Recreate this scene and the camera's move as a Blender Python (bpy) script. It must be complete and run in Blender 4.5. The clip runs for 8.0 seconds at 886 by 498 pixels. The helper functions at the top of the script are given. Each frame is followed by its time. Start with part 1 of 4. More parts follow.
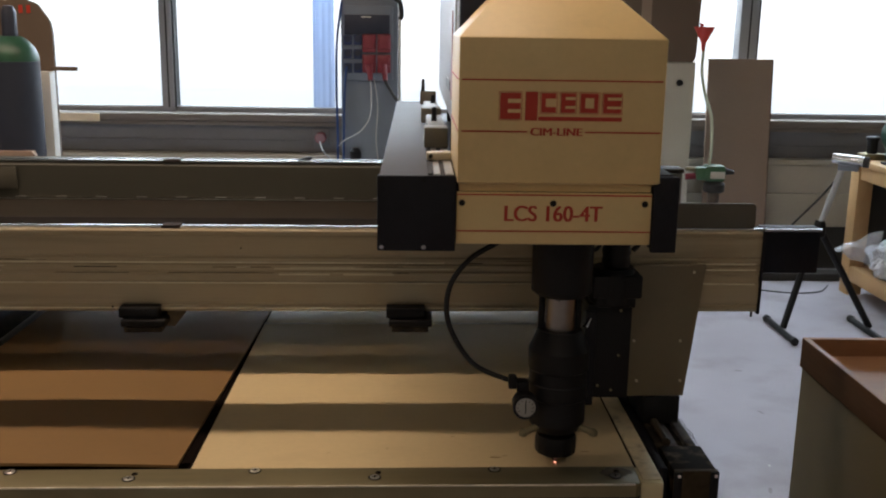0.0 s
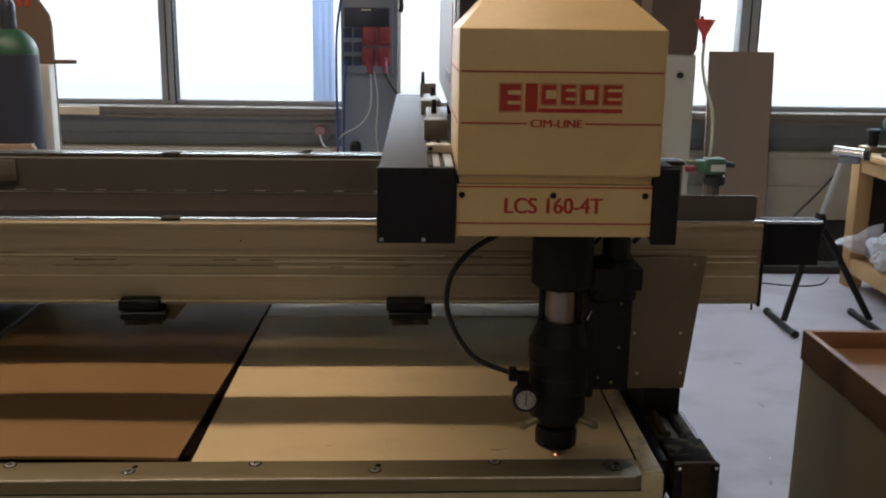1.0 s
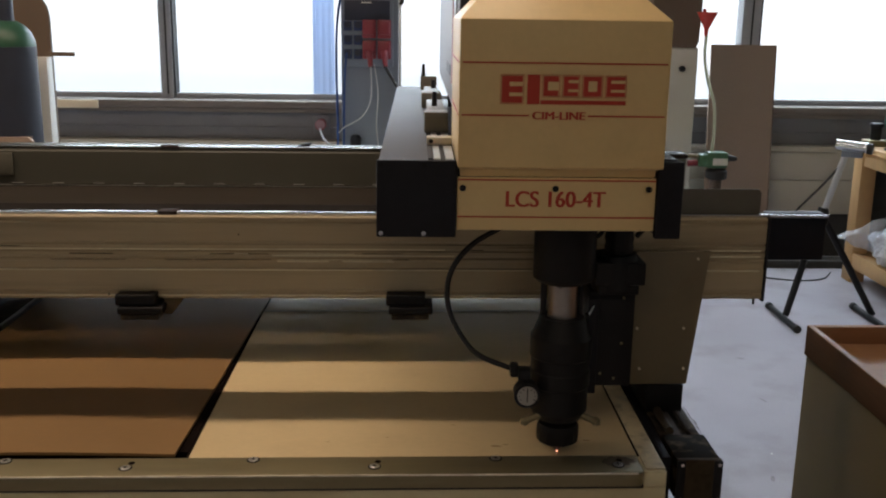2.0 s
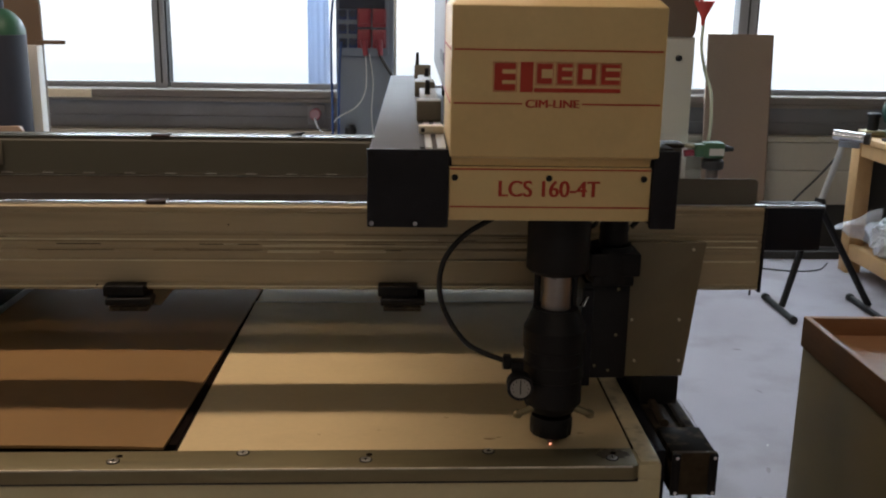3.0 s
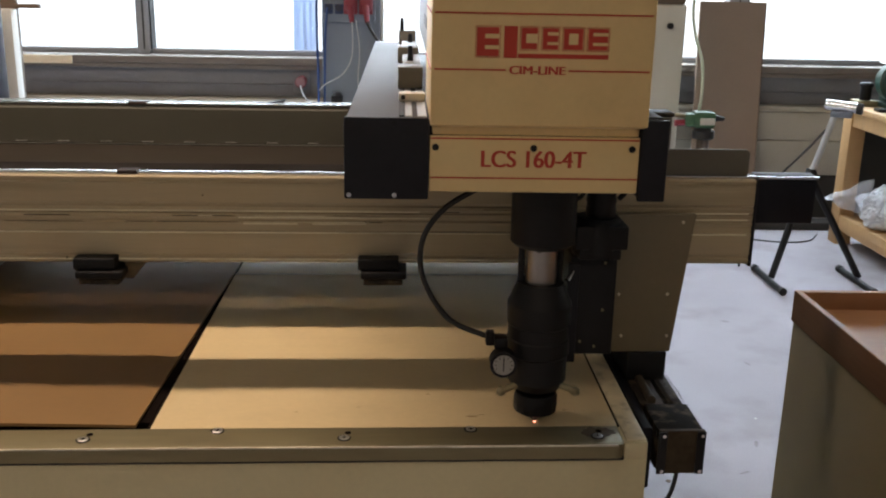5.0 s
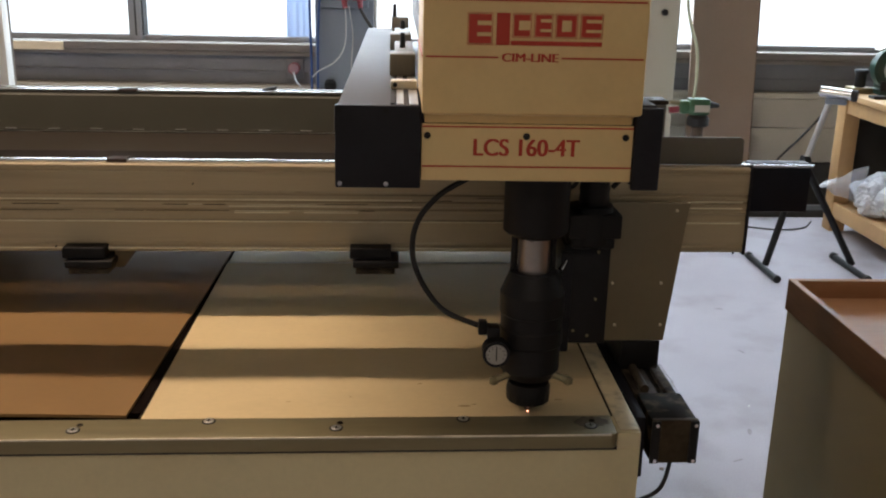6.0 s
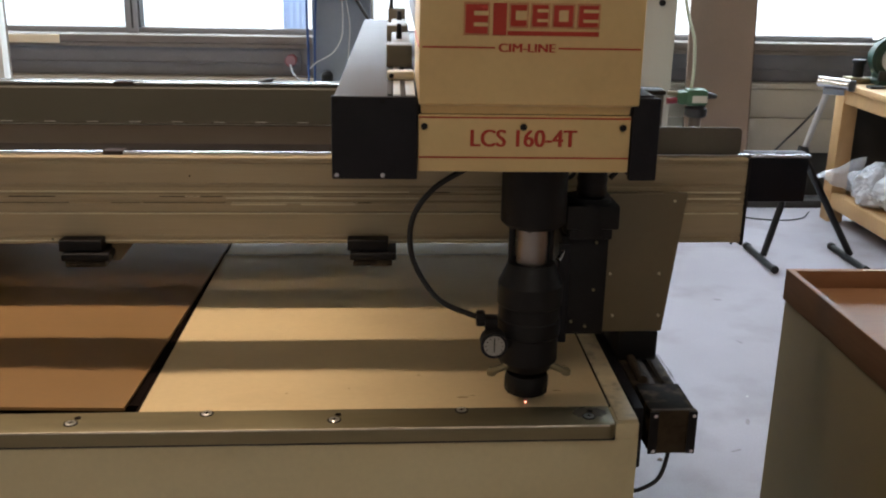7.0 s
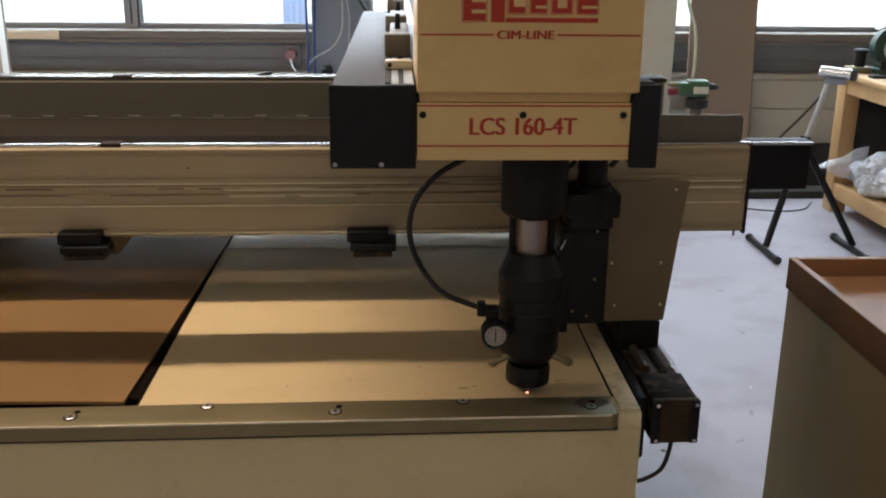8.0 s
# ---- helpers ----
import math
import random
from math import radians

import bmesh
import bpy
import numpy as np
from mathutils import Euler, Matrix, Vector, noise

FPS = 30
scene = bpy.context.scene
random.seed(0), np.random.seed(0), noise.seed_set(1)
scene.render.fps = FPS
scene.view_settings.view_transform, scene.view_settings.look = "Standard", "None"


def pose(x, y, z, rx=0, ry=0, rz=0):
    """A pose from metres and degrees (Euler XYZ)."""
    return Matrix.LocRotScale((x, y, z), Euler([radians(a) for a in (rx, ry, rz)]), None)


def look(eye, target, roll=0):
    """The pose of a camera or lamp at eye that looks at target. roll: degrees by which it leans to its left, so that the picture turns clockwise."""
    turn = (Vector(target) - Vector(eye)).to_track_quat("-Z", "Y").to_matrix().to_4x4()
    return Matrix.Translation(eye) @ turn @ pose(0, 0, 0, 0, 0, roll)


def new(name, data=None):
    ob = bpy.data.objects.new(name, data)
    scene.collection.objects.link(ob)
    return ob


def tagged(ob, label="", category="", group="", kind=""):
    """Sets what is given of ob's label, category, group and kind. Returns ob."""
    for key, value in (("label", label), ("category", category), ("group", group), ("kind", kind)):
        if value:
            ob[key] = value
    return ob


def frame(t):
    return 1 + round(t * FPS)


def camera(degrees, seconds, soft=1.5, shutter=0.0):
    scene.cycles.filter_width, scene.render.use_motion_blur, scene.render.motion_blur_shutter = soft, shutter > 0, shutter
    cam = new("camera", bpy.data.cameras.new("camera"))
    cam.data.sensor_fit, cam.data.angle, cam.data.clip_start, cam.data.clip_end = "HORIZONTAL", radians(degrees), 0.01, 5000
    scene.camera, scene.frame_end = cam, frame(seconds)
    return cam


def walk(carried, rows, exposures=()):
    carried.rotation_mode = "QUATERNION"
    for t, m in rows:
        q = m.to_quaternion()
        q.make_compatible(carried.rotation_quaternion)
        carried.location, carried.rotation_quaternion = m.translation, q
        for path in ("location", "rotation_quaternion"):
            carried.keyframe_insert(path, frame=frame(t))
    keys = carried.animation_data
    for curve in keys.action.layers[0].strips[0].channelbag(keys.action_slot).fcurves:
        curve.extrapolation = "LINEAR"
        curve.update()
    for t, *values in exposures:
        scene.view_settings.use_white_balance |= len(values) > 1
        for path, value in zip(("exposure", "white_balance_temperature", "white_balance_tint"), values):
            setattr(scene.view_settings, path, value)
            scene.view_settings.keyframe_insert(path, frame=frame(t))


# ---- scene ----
cam = camera(49.0, 8.0, soft=2.1)
PATH = [
    (0, (0.0311, -0.2925, 1.6055), (0.0927, 1.6558, 1.1580), 0.88),
    (0.5, (0.0326, -0.2918, 1.6040), (0.0929, 1.6552, 1.1506), 0.84),
    (1, (0.0319, -0.2895, 1.6024), (0.0929, 1.6559, 1.1421), 0.81),
    (1.5, (0.0314, -0.2781, 1.5995), (0.0899, 1.6660, 1.1338), 0.82),
    (3, (0.0426, -0.2394, 1.5901), (0.1092, 1.6982, 1.0992), 0.92),
    (3.5, (0.0482, -0.2244, 1.5868), (0.1185, 1.7098, 1.0830), 0.92),
    (4, (0.0522, -0.2094, 1.5832), (0.1277, 1.7210, 1.0655), 0.99),
    (4.5, (0.0570, -0.1923, 1.5787), (0.1380, 1.7337, 1.0457), 1.10),
    (5, (0.0614, -0.1770, 1.5803), (0.1488, 1.7434, 1.0287), 1.21),
    (6.5, (0.0671, -0.1625, 1.5807), (0.1693, 1.7471, 0.9951), 1.22),
    (7, (0.0677, -0.1613, 1.5783), (0.1701, 1.7461, 0.9856), 1.07),
    (7.5, (0.0696, -0.1556, 1.5725), (0.1698, 1.7500, 0.9737), 0.83),
    (8, (0.0727, -0.1536, 1.5660), (0.1700, 1.7511, 0.9639), 0.56),
]
walk(cam, [(t, look(Vector(eye), Vector(target), roll)) for t, eye, target, roll in PATH],
     [(0, -0.69), (1.5, -0.72), (3.0, -0.71), (4.0, -0.69), (4.4, -0.21), (5.0, -0.13), (8, -0.11)])

# ---- light ----
world = bpy.data.worlds.new("sky")
scene.world = world
world.use_nodes = True
sky = world.node_tree.nodes.new("ShaderNodeTexSky")
sky.sky_type, sky.sun_disc = "NISHITA", False
sky.sun_elevation, sky.sun_rotation = radians(35), radians(150)
world.node_tree.links.new(sky.outputs[0], world.node_tree.nodes["Background"].inputs[0])
world.node_tree.nodes["Background"].inputs[1].default_value = 0.15


def area_lamp(name, m, sx, sy, watts, colour):
    data = bpy.data.lights.new(name, "AREA")
    data.shape, data.size, data.size_y, data.energy, data.color = "RECTANGLE", sx, sy, watts, colour
    ob = new(name, data)
    ob.matrix_world = m
    return ob


CEIL = 3.5
# daylight of the upper window band
area_lamp("window_daylight", pose(0.3, 6.75, 2.35, -34, 0, 0), 10.0, 1.2, 590, (0.74, 0.87, 1.0))
# rows of ceiling tubes that run along the machine
TUBES = ((2.10, 104, -3.50, 0.38), (-1.6, 26.5, -2.40, 1.90))
for ty, watts, tx0, tx1 in TUBES:
    area_lamp("tube_light", pose((tx0 + tx1) / 2, ty, CEIL - 0.11, 0, 0, 0), tx1 - tx0, 0.15, watts, (1.0, 0.76, 0.575))


# ---- materials ----
def mat(name, colour, rough=0.5, metal=0.0, var=0.12, scale=6.0, fine=90.0, bump=0.05, spec=0.5, dirt=0.0, dirt_colour=(0.06, 0.045, 0.03), stretch=(1, 1, 1)):
    m = bpy.data.materials.new(name)
    m.use_nodes = True
    n, l = m.node_tree.nodes, m.node_tree.links
    b = n["Principled BSDF"]
    b.inputs["Roughness"].default_value, b.inputs["Metallic"].default_value = rough, metal
    b.inputs["Specular IOR Level"].default_value = spec
    tc = n.new("ShaderNodeTexCoord")
    mp = n.new("ShaderNodeMapping")
    mp.inputs["Scale"].default_value = stretch
    l.new(tc.outputs["Object"], mp.inputs[0])
    big, small = n.new("ShaderNodeTexNoise"), n.new("ShaderNodeTexNoise")
    for t, s, d in ((big, scale, 4), (small, fine, 3)):
        t.inputs["Scale"].default_value, t.inputs["Detail"].default_value = s, d
        l.new(mp.outputs[0], t.inputs["Vector"])
    mixv = n.new("ShaderNodeMath")
    mixv.operation = "MULTIPLY_ADD"
    l.new(big.outputs[0], mixv.inputs[0])
    mixv.inputs[1].default_value = 0.65
    half = n.new("ShaderNodeMath")
    half.operation = "MULTIPLY"
    half.inputs[1].default_value = 0.35
    l.new(small.outputs[0], half.inputs[0])
    l.new(half.outputs[0], mixv.inputs[2])
    ramp = n.new("ShaderNodeValToRGB")
    ramp.color_ramp.elements[0].position, ramp.color_ramp.elements[1].position = 0.3, 0.7
    ramp.color_ramp.elements[0].color = (*[c * (1 - var) for c in colour], 1)
    ramp.color_ramp.elements[1].color = (*[min(1, c * (1 + var)) for c in colour], 1)
    l.new(mixv.outputs[0], ramp.inputs[0])
    out = ramp.outputs[0]
    if dirt:
        dn = n.new("ShaderNodeTexNoise")
        dn.inputs["Scale"].default_value, dn.inputs["Detail"].default_value = scale * 2.3, 8
        l.new(mp.outputs[0], dn.inputs["Vector"])
        dr = n.new("ShaderNodeValToRGB")
        dr.color_ramp.elements[0].position, dr.color_ramp.elements[1].position = 0.52, 0.75
        dr.color_ramp.elements[0].color, dr.color_ramp.elements[1].color = (0, 0, 0, 1), (dirt, dirt, dirt, 1)
        l.new(dn.outputs[0], dr.inputs[0])
        mx = n.new("ShaderNodeMix")
        mx.data_type = "RGBA"
        l.new(dr.outputs[0], mx.inputs[0])
        l.new(out, mx.inputs[6])
        mx.inputs[7].default_value = (*dirt_colour, 1)
        out = mx.outputs[2]
    l.new(out, b.inputs["Base Color"])
    rr = n.new("ShaderNodeMapRange")
    rr.inputs[3].default_value, rr.inputs[4].default_value = max(0.02, rough - 0.12), min(1, rough + 0.12)
    l.new(mixv.outputs[0], rr.inputs[0])
    l.new(rr.outputs[0], b.inputs["Roughness"])
    if bump:
        bp = n.new("ShaderNodeBump")
        bp.inputs["Strength"].default_value, bp.inputs["Distance"].default_value = bump, 0.004
        l.new(mixv.outputs[0], bp.inputs["Height"])
        l.new(bp.outputs[0], b.inputs["Normal"])
    return m


def glow(name, colour, strength):
    m = bpy.data.materials.new(name)
    m.use_nodes = True
    b = m.node_tree.nodes["Principled BSDF"]
    b.inputs["Base Color"].default_value = (*colour, 1)
    b.inputs["Emission Color"].default_value, b.inputs["Emission Strength"].default_value = (*colour, 1), strength
    return m


def glass(name, colour=(1, 1, 1), rough=0.0, ior=1.45):
    m = bpy.data.materials.new(name)
    m.use_nodes = True
    b = m.node_tree.nodes["Principled BSDF"]
    b.inputs["Base Color"].default_value = (*colour, 1)
    b.inputs["Transmission Weight"].default_value, b.inputs["Roughness"].default_value, b.inputs["IOR"].default_value = 1, rough, ior
    return m


CREAM = mat("cream_paint", (0.79, 0.575, 0.265), 0.42, var=0.05, scale=5, bump=0.04, dirt=0.06)
CREAM_PLATE = mat("cream_plate", (0.80, 0.60, 0.285), 0.4, var=0.04, scale=5, bump=0.03)
BASE = mat("cream_enamel", (0.72, 0.63, 0.385), 0.45, var=0.06, scale=3, bump=0.05, dirt=0.10)
BEAM = mat("cream_beam_paint", (0.50, 0.415, 0.268), 0.42, var=0.08, scale=4, bump=0.05, dirt=0.42, dirt_colour=(0.17, 0.13, 0.085), stretch=(0.16, 1, 3.0))
REAR = mat("grey_beam_paint", (0.072, 0.069, 0.052), 0.5, var=0.08, scale=4, bump=0.04, dirt=0.12, stretch=(0.3, 1, 1.6))
DECK = mat("brown_deck", (0.032, 0.026, 0.019), 0.7, spec=0.15, var=0.14, scale=5, bump=0.08, dirt=0.2, stretch=(0.3, 1, 1))
BLACK = mat("black_anodised", (0.009, 0.009, 0.010), 0.5, spec=0.3, var=0.3, scale=8, bump=0.05)
BLACK_CAP = mat("black_cap", (0.011, 0.0115, 0.016), 0.55, spec=0.3, var=0.3, scale=12, bump=0.06)
BLACK_DIRTY = mat("dusty_black", (0.032, 0.027, 0.021), 0.65, spec=0.15, var=0.4, scale=14, bump=0.2, dirt=0.85, dirt_colour=(0.15, 0.115, 0.075))
RUBBER = mat("black_rubber", (0.018, 0.018, 0.018), 0.6, var=0.2, bump=0.03)
CHROME = mat("bright_steel", (0.72, 0.72, 0.74), 0.16, 1.0, var=0.06, bump=0.01)
STEEL = mat("brushed_steel", (0.265, 0.23, 0.135), 0.45, 0.6, var=0.14, scale=7, bump=0.05, stretch=(0.15, 1, 1), dirt=0.35, dirt_colour=(0.10, 0.08, 0.06))
GREY_SHEET = mat("grey_coated_sheet", (0.075, 0.075, 0.08), 0.6, 0.0, spec=0.22, var=0.07, scale=5, bump=0.03, dirt=0.1)
RUST = mat("brown_stained_steel", (0.045, 0.032, 0.026), 0.85, 0.0, spec=0.05, var=0.3, scale=30, bump=0.1)
ALU = mat("aluminium", (0.62, 0.62, 0.60), 0.32, 0.9, var=0.08, bump=0.03)
TAUPE = mat("taupe_painted_plate", (0.22, 0.18, 0.11), 0.5, var=0.06, bump=0.05)
OLIVE = mat("olive_plate", (0.13, 0.118, 0.09), 0.5, var=0.08, bump=0.04)
RED = mat("red_ink", (0.50, 0.042, 0.019), 0.5, var=0.05, bump=0.0)
HOUSING = mat("pale_grey_housing", (0.52, 0.55, 0.60), 0.35, var=0.05, scale=3, bump=0.03, dirt=0.05)
NAVY = mat("navy_panel", (0.02, 0.025, 0.05), 0.45, var=0.2, bump=0.03)
HARDBOARD = mat("brown_hardboard", (0.255, 0.152, 0.064), 0.45, spec=0.4, var=0.10, scale=3.5, fine=60, bump=0.03, dirt=0.07)
PLYWOOD = mat("pale_plywood", (0.68, 0.545, 0.315), 0.45, spec=0.4, var=0.07, scale=2.2, fine=60, bump=0.02, dirt=0.12, dirt_colour=(0.25, 0.16, 0.08), stretch=(1, 1.6, 1))
# Char black of the cut edge, also on the gap filler, seam and bolt recesses.
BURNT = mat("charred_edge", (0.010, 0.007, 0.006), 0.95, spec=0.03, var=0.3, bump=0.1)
BED = mat("dark_bed", (0.025, 0.025, 0.03), 0.7, spec=0.12, var=0.3, scale=12, bump=0.2)
CONCRETE = mat("sealed_concrete", (0.385, 0.368, 0.398), 0.85, spec=0.05, var=0.17, scale=1.1, fine=170, bump=0.25, dirt=0.6, dirt_colour=(0.235, 0.217, 0.205))
PLASTER = mat("plaster", (0.42, 0.40, 0.35), 0.8, var=0.05, scale=2, bump=0.08)
CEIL_M = mat("ceiling_paint", (0.42, 0.40, 0.36), 0.85, var=0.05, bump=0.05)
FRAME = mat("window_frame_paint", (0.30, 0.30, 0.31), 0.45, var=0.06, bump=0.03)
FRAME_PALE = mat("pale_blue_frame", (0.62, 0.70, 0.82), 0.45, var=0.06, bump=0.03)
SILL = mat("sill_laminate", (0.175, 0.148, 0.126), 0.6, var=0.1, scale=3, bump=0.04)
SILL_PALE = mat("pale_sill_board", (0.72, 0.60, 0.42), 0.5, var=0.06, bump=0.03)
TRUNK = mat("grey_trunking", (0.155, 0.153, 0.163), 0.5, var=0.1, scale=3, bump=0.05, dirt=0.15)
HEATER = mat("cream_radiator_cover", (0.45, 0.41, 0.335), 0.55, var=0.06, scale=2, bump=0.04, dirt=0.1)
DARK = mat("dark_plinth", (0.035, 0.033, 0.03), 0.7, var=0.2, bump=0.05)
CART = mat("grey_olive_laminate", (0.165, 0.122, 0.055), 0.6, spec=0.15, var=0.07, scale=4, bump=0.05, dirt=0.08)
CART_EDGE = mat("dark_wood_edging", (0.12, 0.062, 0.032), 0.8, spec=0.02, var=0.2, scale=5, fine=60, bump=0.08, stretch=(1, 0.25, 2))
TRAY = mat("orange_brown_wood", (0.32, 0.165, 0.08), 0.6, spec=0.15, var=0.18, scale=4, fine=50, bump=0.06, stretch=(0.3, 2, 1))
BENCHWOOD = mat("worn_beech", (0.46, 0.28, 0.125), 0.55, var=0.14, scale=4, fine=60, bump=0.08, stretch=(1, 1, 0.3), dirt=0.15)
CARD = mat("brown_cardboard", (0.135, 0.095, 0.066), 0.75, var=0.08, scale=4, bump=0.06)
PANEL = mat("brown_panel", (0.30, 0.216, 0.162), 0.6, var=0.07, scale=3, fine=80, bump=0.05)
WHITE = mat("white_paint", (0.74, 0.74, 0.70), 0.5, var=0.04, bump=0.04)
OFFWHITE = mat("ivory_cabinet", (0.54, 0.515, 0.44), 0.5, var=0.04, scale=3, bump=0.04)
BOTTLE_GREEN = mat("dull_green_paint", (0.018, 0.078, 0.04), 0.42, var=0.15, bump=0.05)
BOTTLE = mat("grey_bottle_paint", (0.032, 0.038, 0.058), 0.42, var=0.1, bump=0.05)
GREEN = mat("green_paint", (0.05, 0.125, 0.06), 0.42, var=0.12, bump=0.05)
GREEN_DARK = mat("dark_green_enamel", (0.014, 0.045, 0.032), 0.4, var=0.15, bump=0.05)
COLUMN = mat("grey_blue_metal", (0.18, 0.21, 0.26), 0.42, 0.2, var=0.08, scale=3, bump=0.04)
SOCKET_BLUE = mat("dark_blue_socket", (0.018, 0.035, 0.11), 0.4, var=0.2, bump=0.02)
SOCKET_RED = mat("red_socket", (0.23, 0.028, 0.042), 0.4, var=0.12, bump=0.02)
PALE_LID = mat("dull_pink_lid", (0.30, 0.17, 0.19), 0.5, var=0.1, bump=0.02)
BLUE_CABLE = mat("blue_cable", (0.02, 0.06, 0.20), 0.5, var=0.1, bump=0)
GREY_CABLE = mat("grey_cable", (0.42, 0.43, 0.44), 0.5, var=0.1, bump=0)
FUNNEL = mat("red_plastic", (0.55, 0.045, 0.03), 0.35, var=0.08, bump=0)
HOSE_CLEAR = mat("milky_hose", (0.55, 0.60, 0.45), 0.3, var=0.08, bump=0.02)
DIAL = mat("dial_face", (0.38, 0.37, 0.34), 0.4, var=0.04, bump=0)
POLY = mat("milky_plastic_film", (0.70, 0.73, 0.78), 0.22, var=0.08, scale=9, bump=0.4)
FILM = mat("clear_film", (0.80, 0.83, 0.88), 0.2, var=0.1, scale=12, bump=0.3)
FILM.node_tree.nodes["Principled BSDF"].inputs["Alpha"].default_value = 0.28
FILM_THIN = mat("thin_film", (0.55, 0.56, 0.58), 0.15, var=0.1, scale=30, bump=0.4)
FILM_THIN.node_tree.nodes["Principled BSDF"].inputs["Alpha"].default_value = 0.22
TUBE_STEEL = mat("dull_steel_tube", (0.40, 0.375, 0.35), 0.30, 1.0, var=0.1, bump=0.03)
SPOT = glow("laser_spot", (1.0, 0.40, 0.28), 4.0)
TUBE = glow("tube_glow", (1.0, 0.88, 0.66), 2.0)
GLASS = glass("window_glass")
BLIND = bpy.data.materials.new("translucent_blind")
BLIND.use_nodes = True
nn, ll = BLIND.node_tree.nodes, BLIND.node_tree.links
tr, mxs = nn.new("ShaderNodeBsdfTranslucent"), nn.new("ShaderNodeMixShader")
tr.inputs[0].default_value = (0.46, 0.54, 0.68, 1)
nn["Principled BSDF"].inputs["Base Color"].default_value = (0.74, 0.78, 0.84, 1)
mxs.inputs[0].default_value = 0.6
ll.new(nn["Principled BSDF"].outputs[0], mxs.inputs[1])
ll.new(tr.outputs[0], mxs.inputs[2])
ll.new(mxs.outputs[0], nn["Material Output"].inputs[0])


# ---- mesh helpers ----
def box(bm, x0, x1, y0, y1, z0, z1, bevel=0.0, seg=2):
    m = Matrix.LocRotScale(((x0 + x1) / 2, (y0 + y1) / 2, (z0 + z1) / 2), None, (abs(x1 - x0), abs(y1 - y0), abs(z1 - z0)))
    made = bmesh.ops.create_cube(bm, size=1, matrix=m)["verts"]
    if bevel:
        edges = {e for v in made for e in v.link_edges}
        bmesh.ops.bevel(bm, geom=list(edges), offset=bevel, segments=seg, profile=0.5, affect="EDGES")
    return bm


def axis_matrix(p, q):
    p, q = Vector(p), Vector(q)
    return Matrix.Translation((p + q) / 2) @ (q - p).to_track_quat("Z", "Y").to_matrix().to_4x4(), (q - p).length


def cyl(bm, p, q, r, r2=None, seg=24):
    m, length = axis_matrix(p, q)
    bmesh.ops.create_cone(bm, cap_ends=True, segments=seg, radius1=r, radius2=r if r2 is None else r2, depth=length, matrix=m)
    return bm


def lathe(bm, cx, cy, profile, seg=32):
    """Turned body about the vertical at (cx, cy): profile of (radius, z) from bottom to top."""
    rings = []
    for r, z in profile:
        rings.append([bm.verts.new((cx + r * math.cos(2 * math.pi * i / seg), cy + r * math.sin(2 * math.pi * i / seg), z)) for i in range(seg)])
    for a, b in zip(rings, rings[1:]):
        for i in range(seg):
            bm.faces.new((a[i], a[(i + 1) % seg], b[(i + 1) % seg], b[i]))
    bm.faces.new(rings[0][::-1])
    bm.faces.new(rings[-1])
    return bm


def sweep(bm, points, r, seg=16, steps=8):
    """A smooth tube through the points."""
    pts = [Vector(p) for p in points]
    ext = [pts[0] * 2 - pts[1], *pts, pts[-1] * 2 - pts[-2]]
    line = []
    for i in range(1, len(ext) - 2):
        a, b, c, d = ext[i - 1:i + 3]
        for k in range(steps):
            t = k / steps
            line.append(0.5 * (2 * b + (c - a) * t + (2 * a - 5 * b + 4 * c - d) * t * t + (3 * b - a - 3 * c + d) * t ** 3))
    line.append(pts[-1])
    rings, side = [], None
    for i, p in enumerate(line):
        way = (line[min(i + 1, len(line) - 1)] - line[max(i - 1, 0)]).normalized()
        if side is None:
            side = way.orthogonal().normalized()
        side = (side - way * side.dot(way)).normalized()
        up = way.cross(side)
        rings.append([bm.verts.new(p + r * (math.cos(2 * math.pi * k / seg) * side + math.sin(2 * math.pi * k / seg) * up)) for k in range(seg)])
    for a, b in zip(rings, rings[1:]):
        for k in range(seg):
            bm.faces.new((a[k], a[(k + 1) % seg], b[(k + 1) % seg], b[k]))
    bm.faces.new(rings[0][::-1])
    bm.faces.new(rings[-1])
    return bm


def prism(bm, poly, axis, a, b, bevel=0.0):
    """A flat outline pulled along an axis from a to b; the outline's pairs are the two other axes in order."""
    def place(u, v, w):
        return {"x": (w, u, v), "y": (u, w, v), "z": (u, v, w)}[axis]
    lo = [bm.verts.new(place(u, v, a)) for u, v in poly]
    hi = [bm.verts.new(place(u, v, b)) for u, v in poly]
    n = len(poly)
    faces = [bm.faces.new(lo), bm.faces.new(hi[::-1])]
    faces += [bm.faces.new((lo[i], hi[i], hi[(i + 1) % n], lo[(i + 1) % n])) for i in range(n)]
    bmesh.ops.recalc_face_normals(bm, faces=faces)
    if bevel:
        bmesh.ops.bevel(bm, geom=list({e for f in faces for e in f.edges}), offset=bevel, segments=2, profile=0.5, affect="EDGES")
    return bm


def part(name, bm, material, parent=None, label="", smooth=True):
    data = bpy.data.meshes.new(name)
    bmesh.ops.recalc_face_normals(bm, faces=bm.faces)
    bm.to_mesh(data)
    bm.free()
    data.materials.append(material)
    if smooth:
        for p in data.polygons:
            p.use_smooth = True
        data.set_sharp_from_angle(angle=radians(24))
    ob = new(name, data)
    if parent is not None:
        ob.parent = parent
        top = parent
        while top.parent:
            top = top.parent
        if parent is top and parent.type == "EMPTY":
            ob.matrix_parent_inverse = Matrix.Translation(-parent.location)
    if label:
        ob["label"] = label
    return ob


def thing(name, at, label, category, group=""):
    ob = new(name)
    ob.location = at
    ob.empty_display_size = 0.05
    return tagged(ob, label, category, group)


def B():
    return bmesh.new()


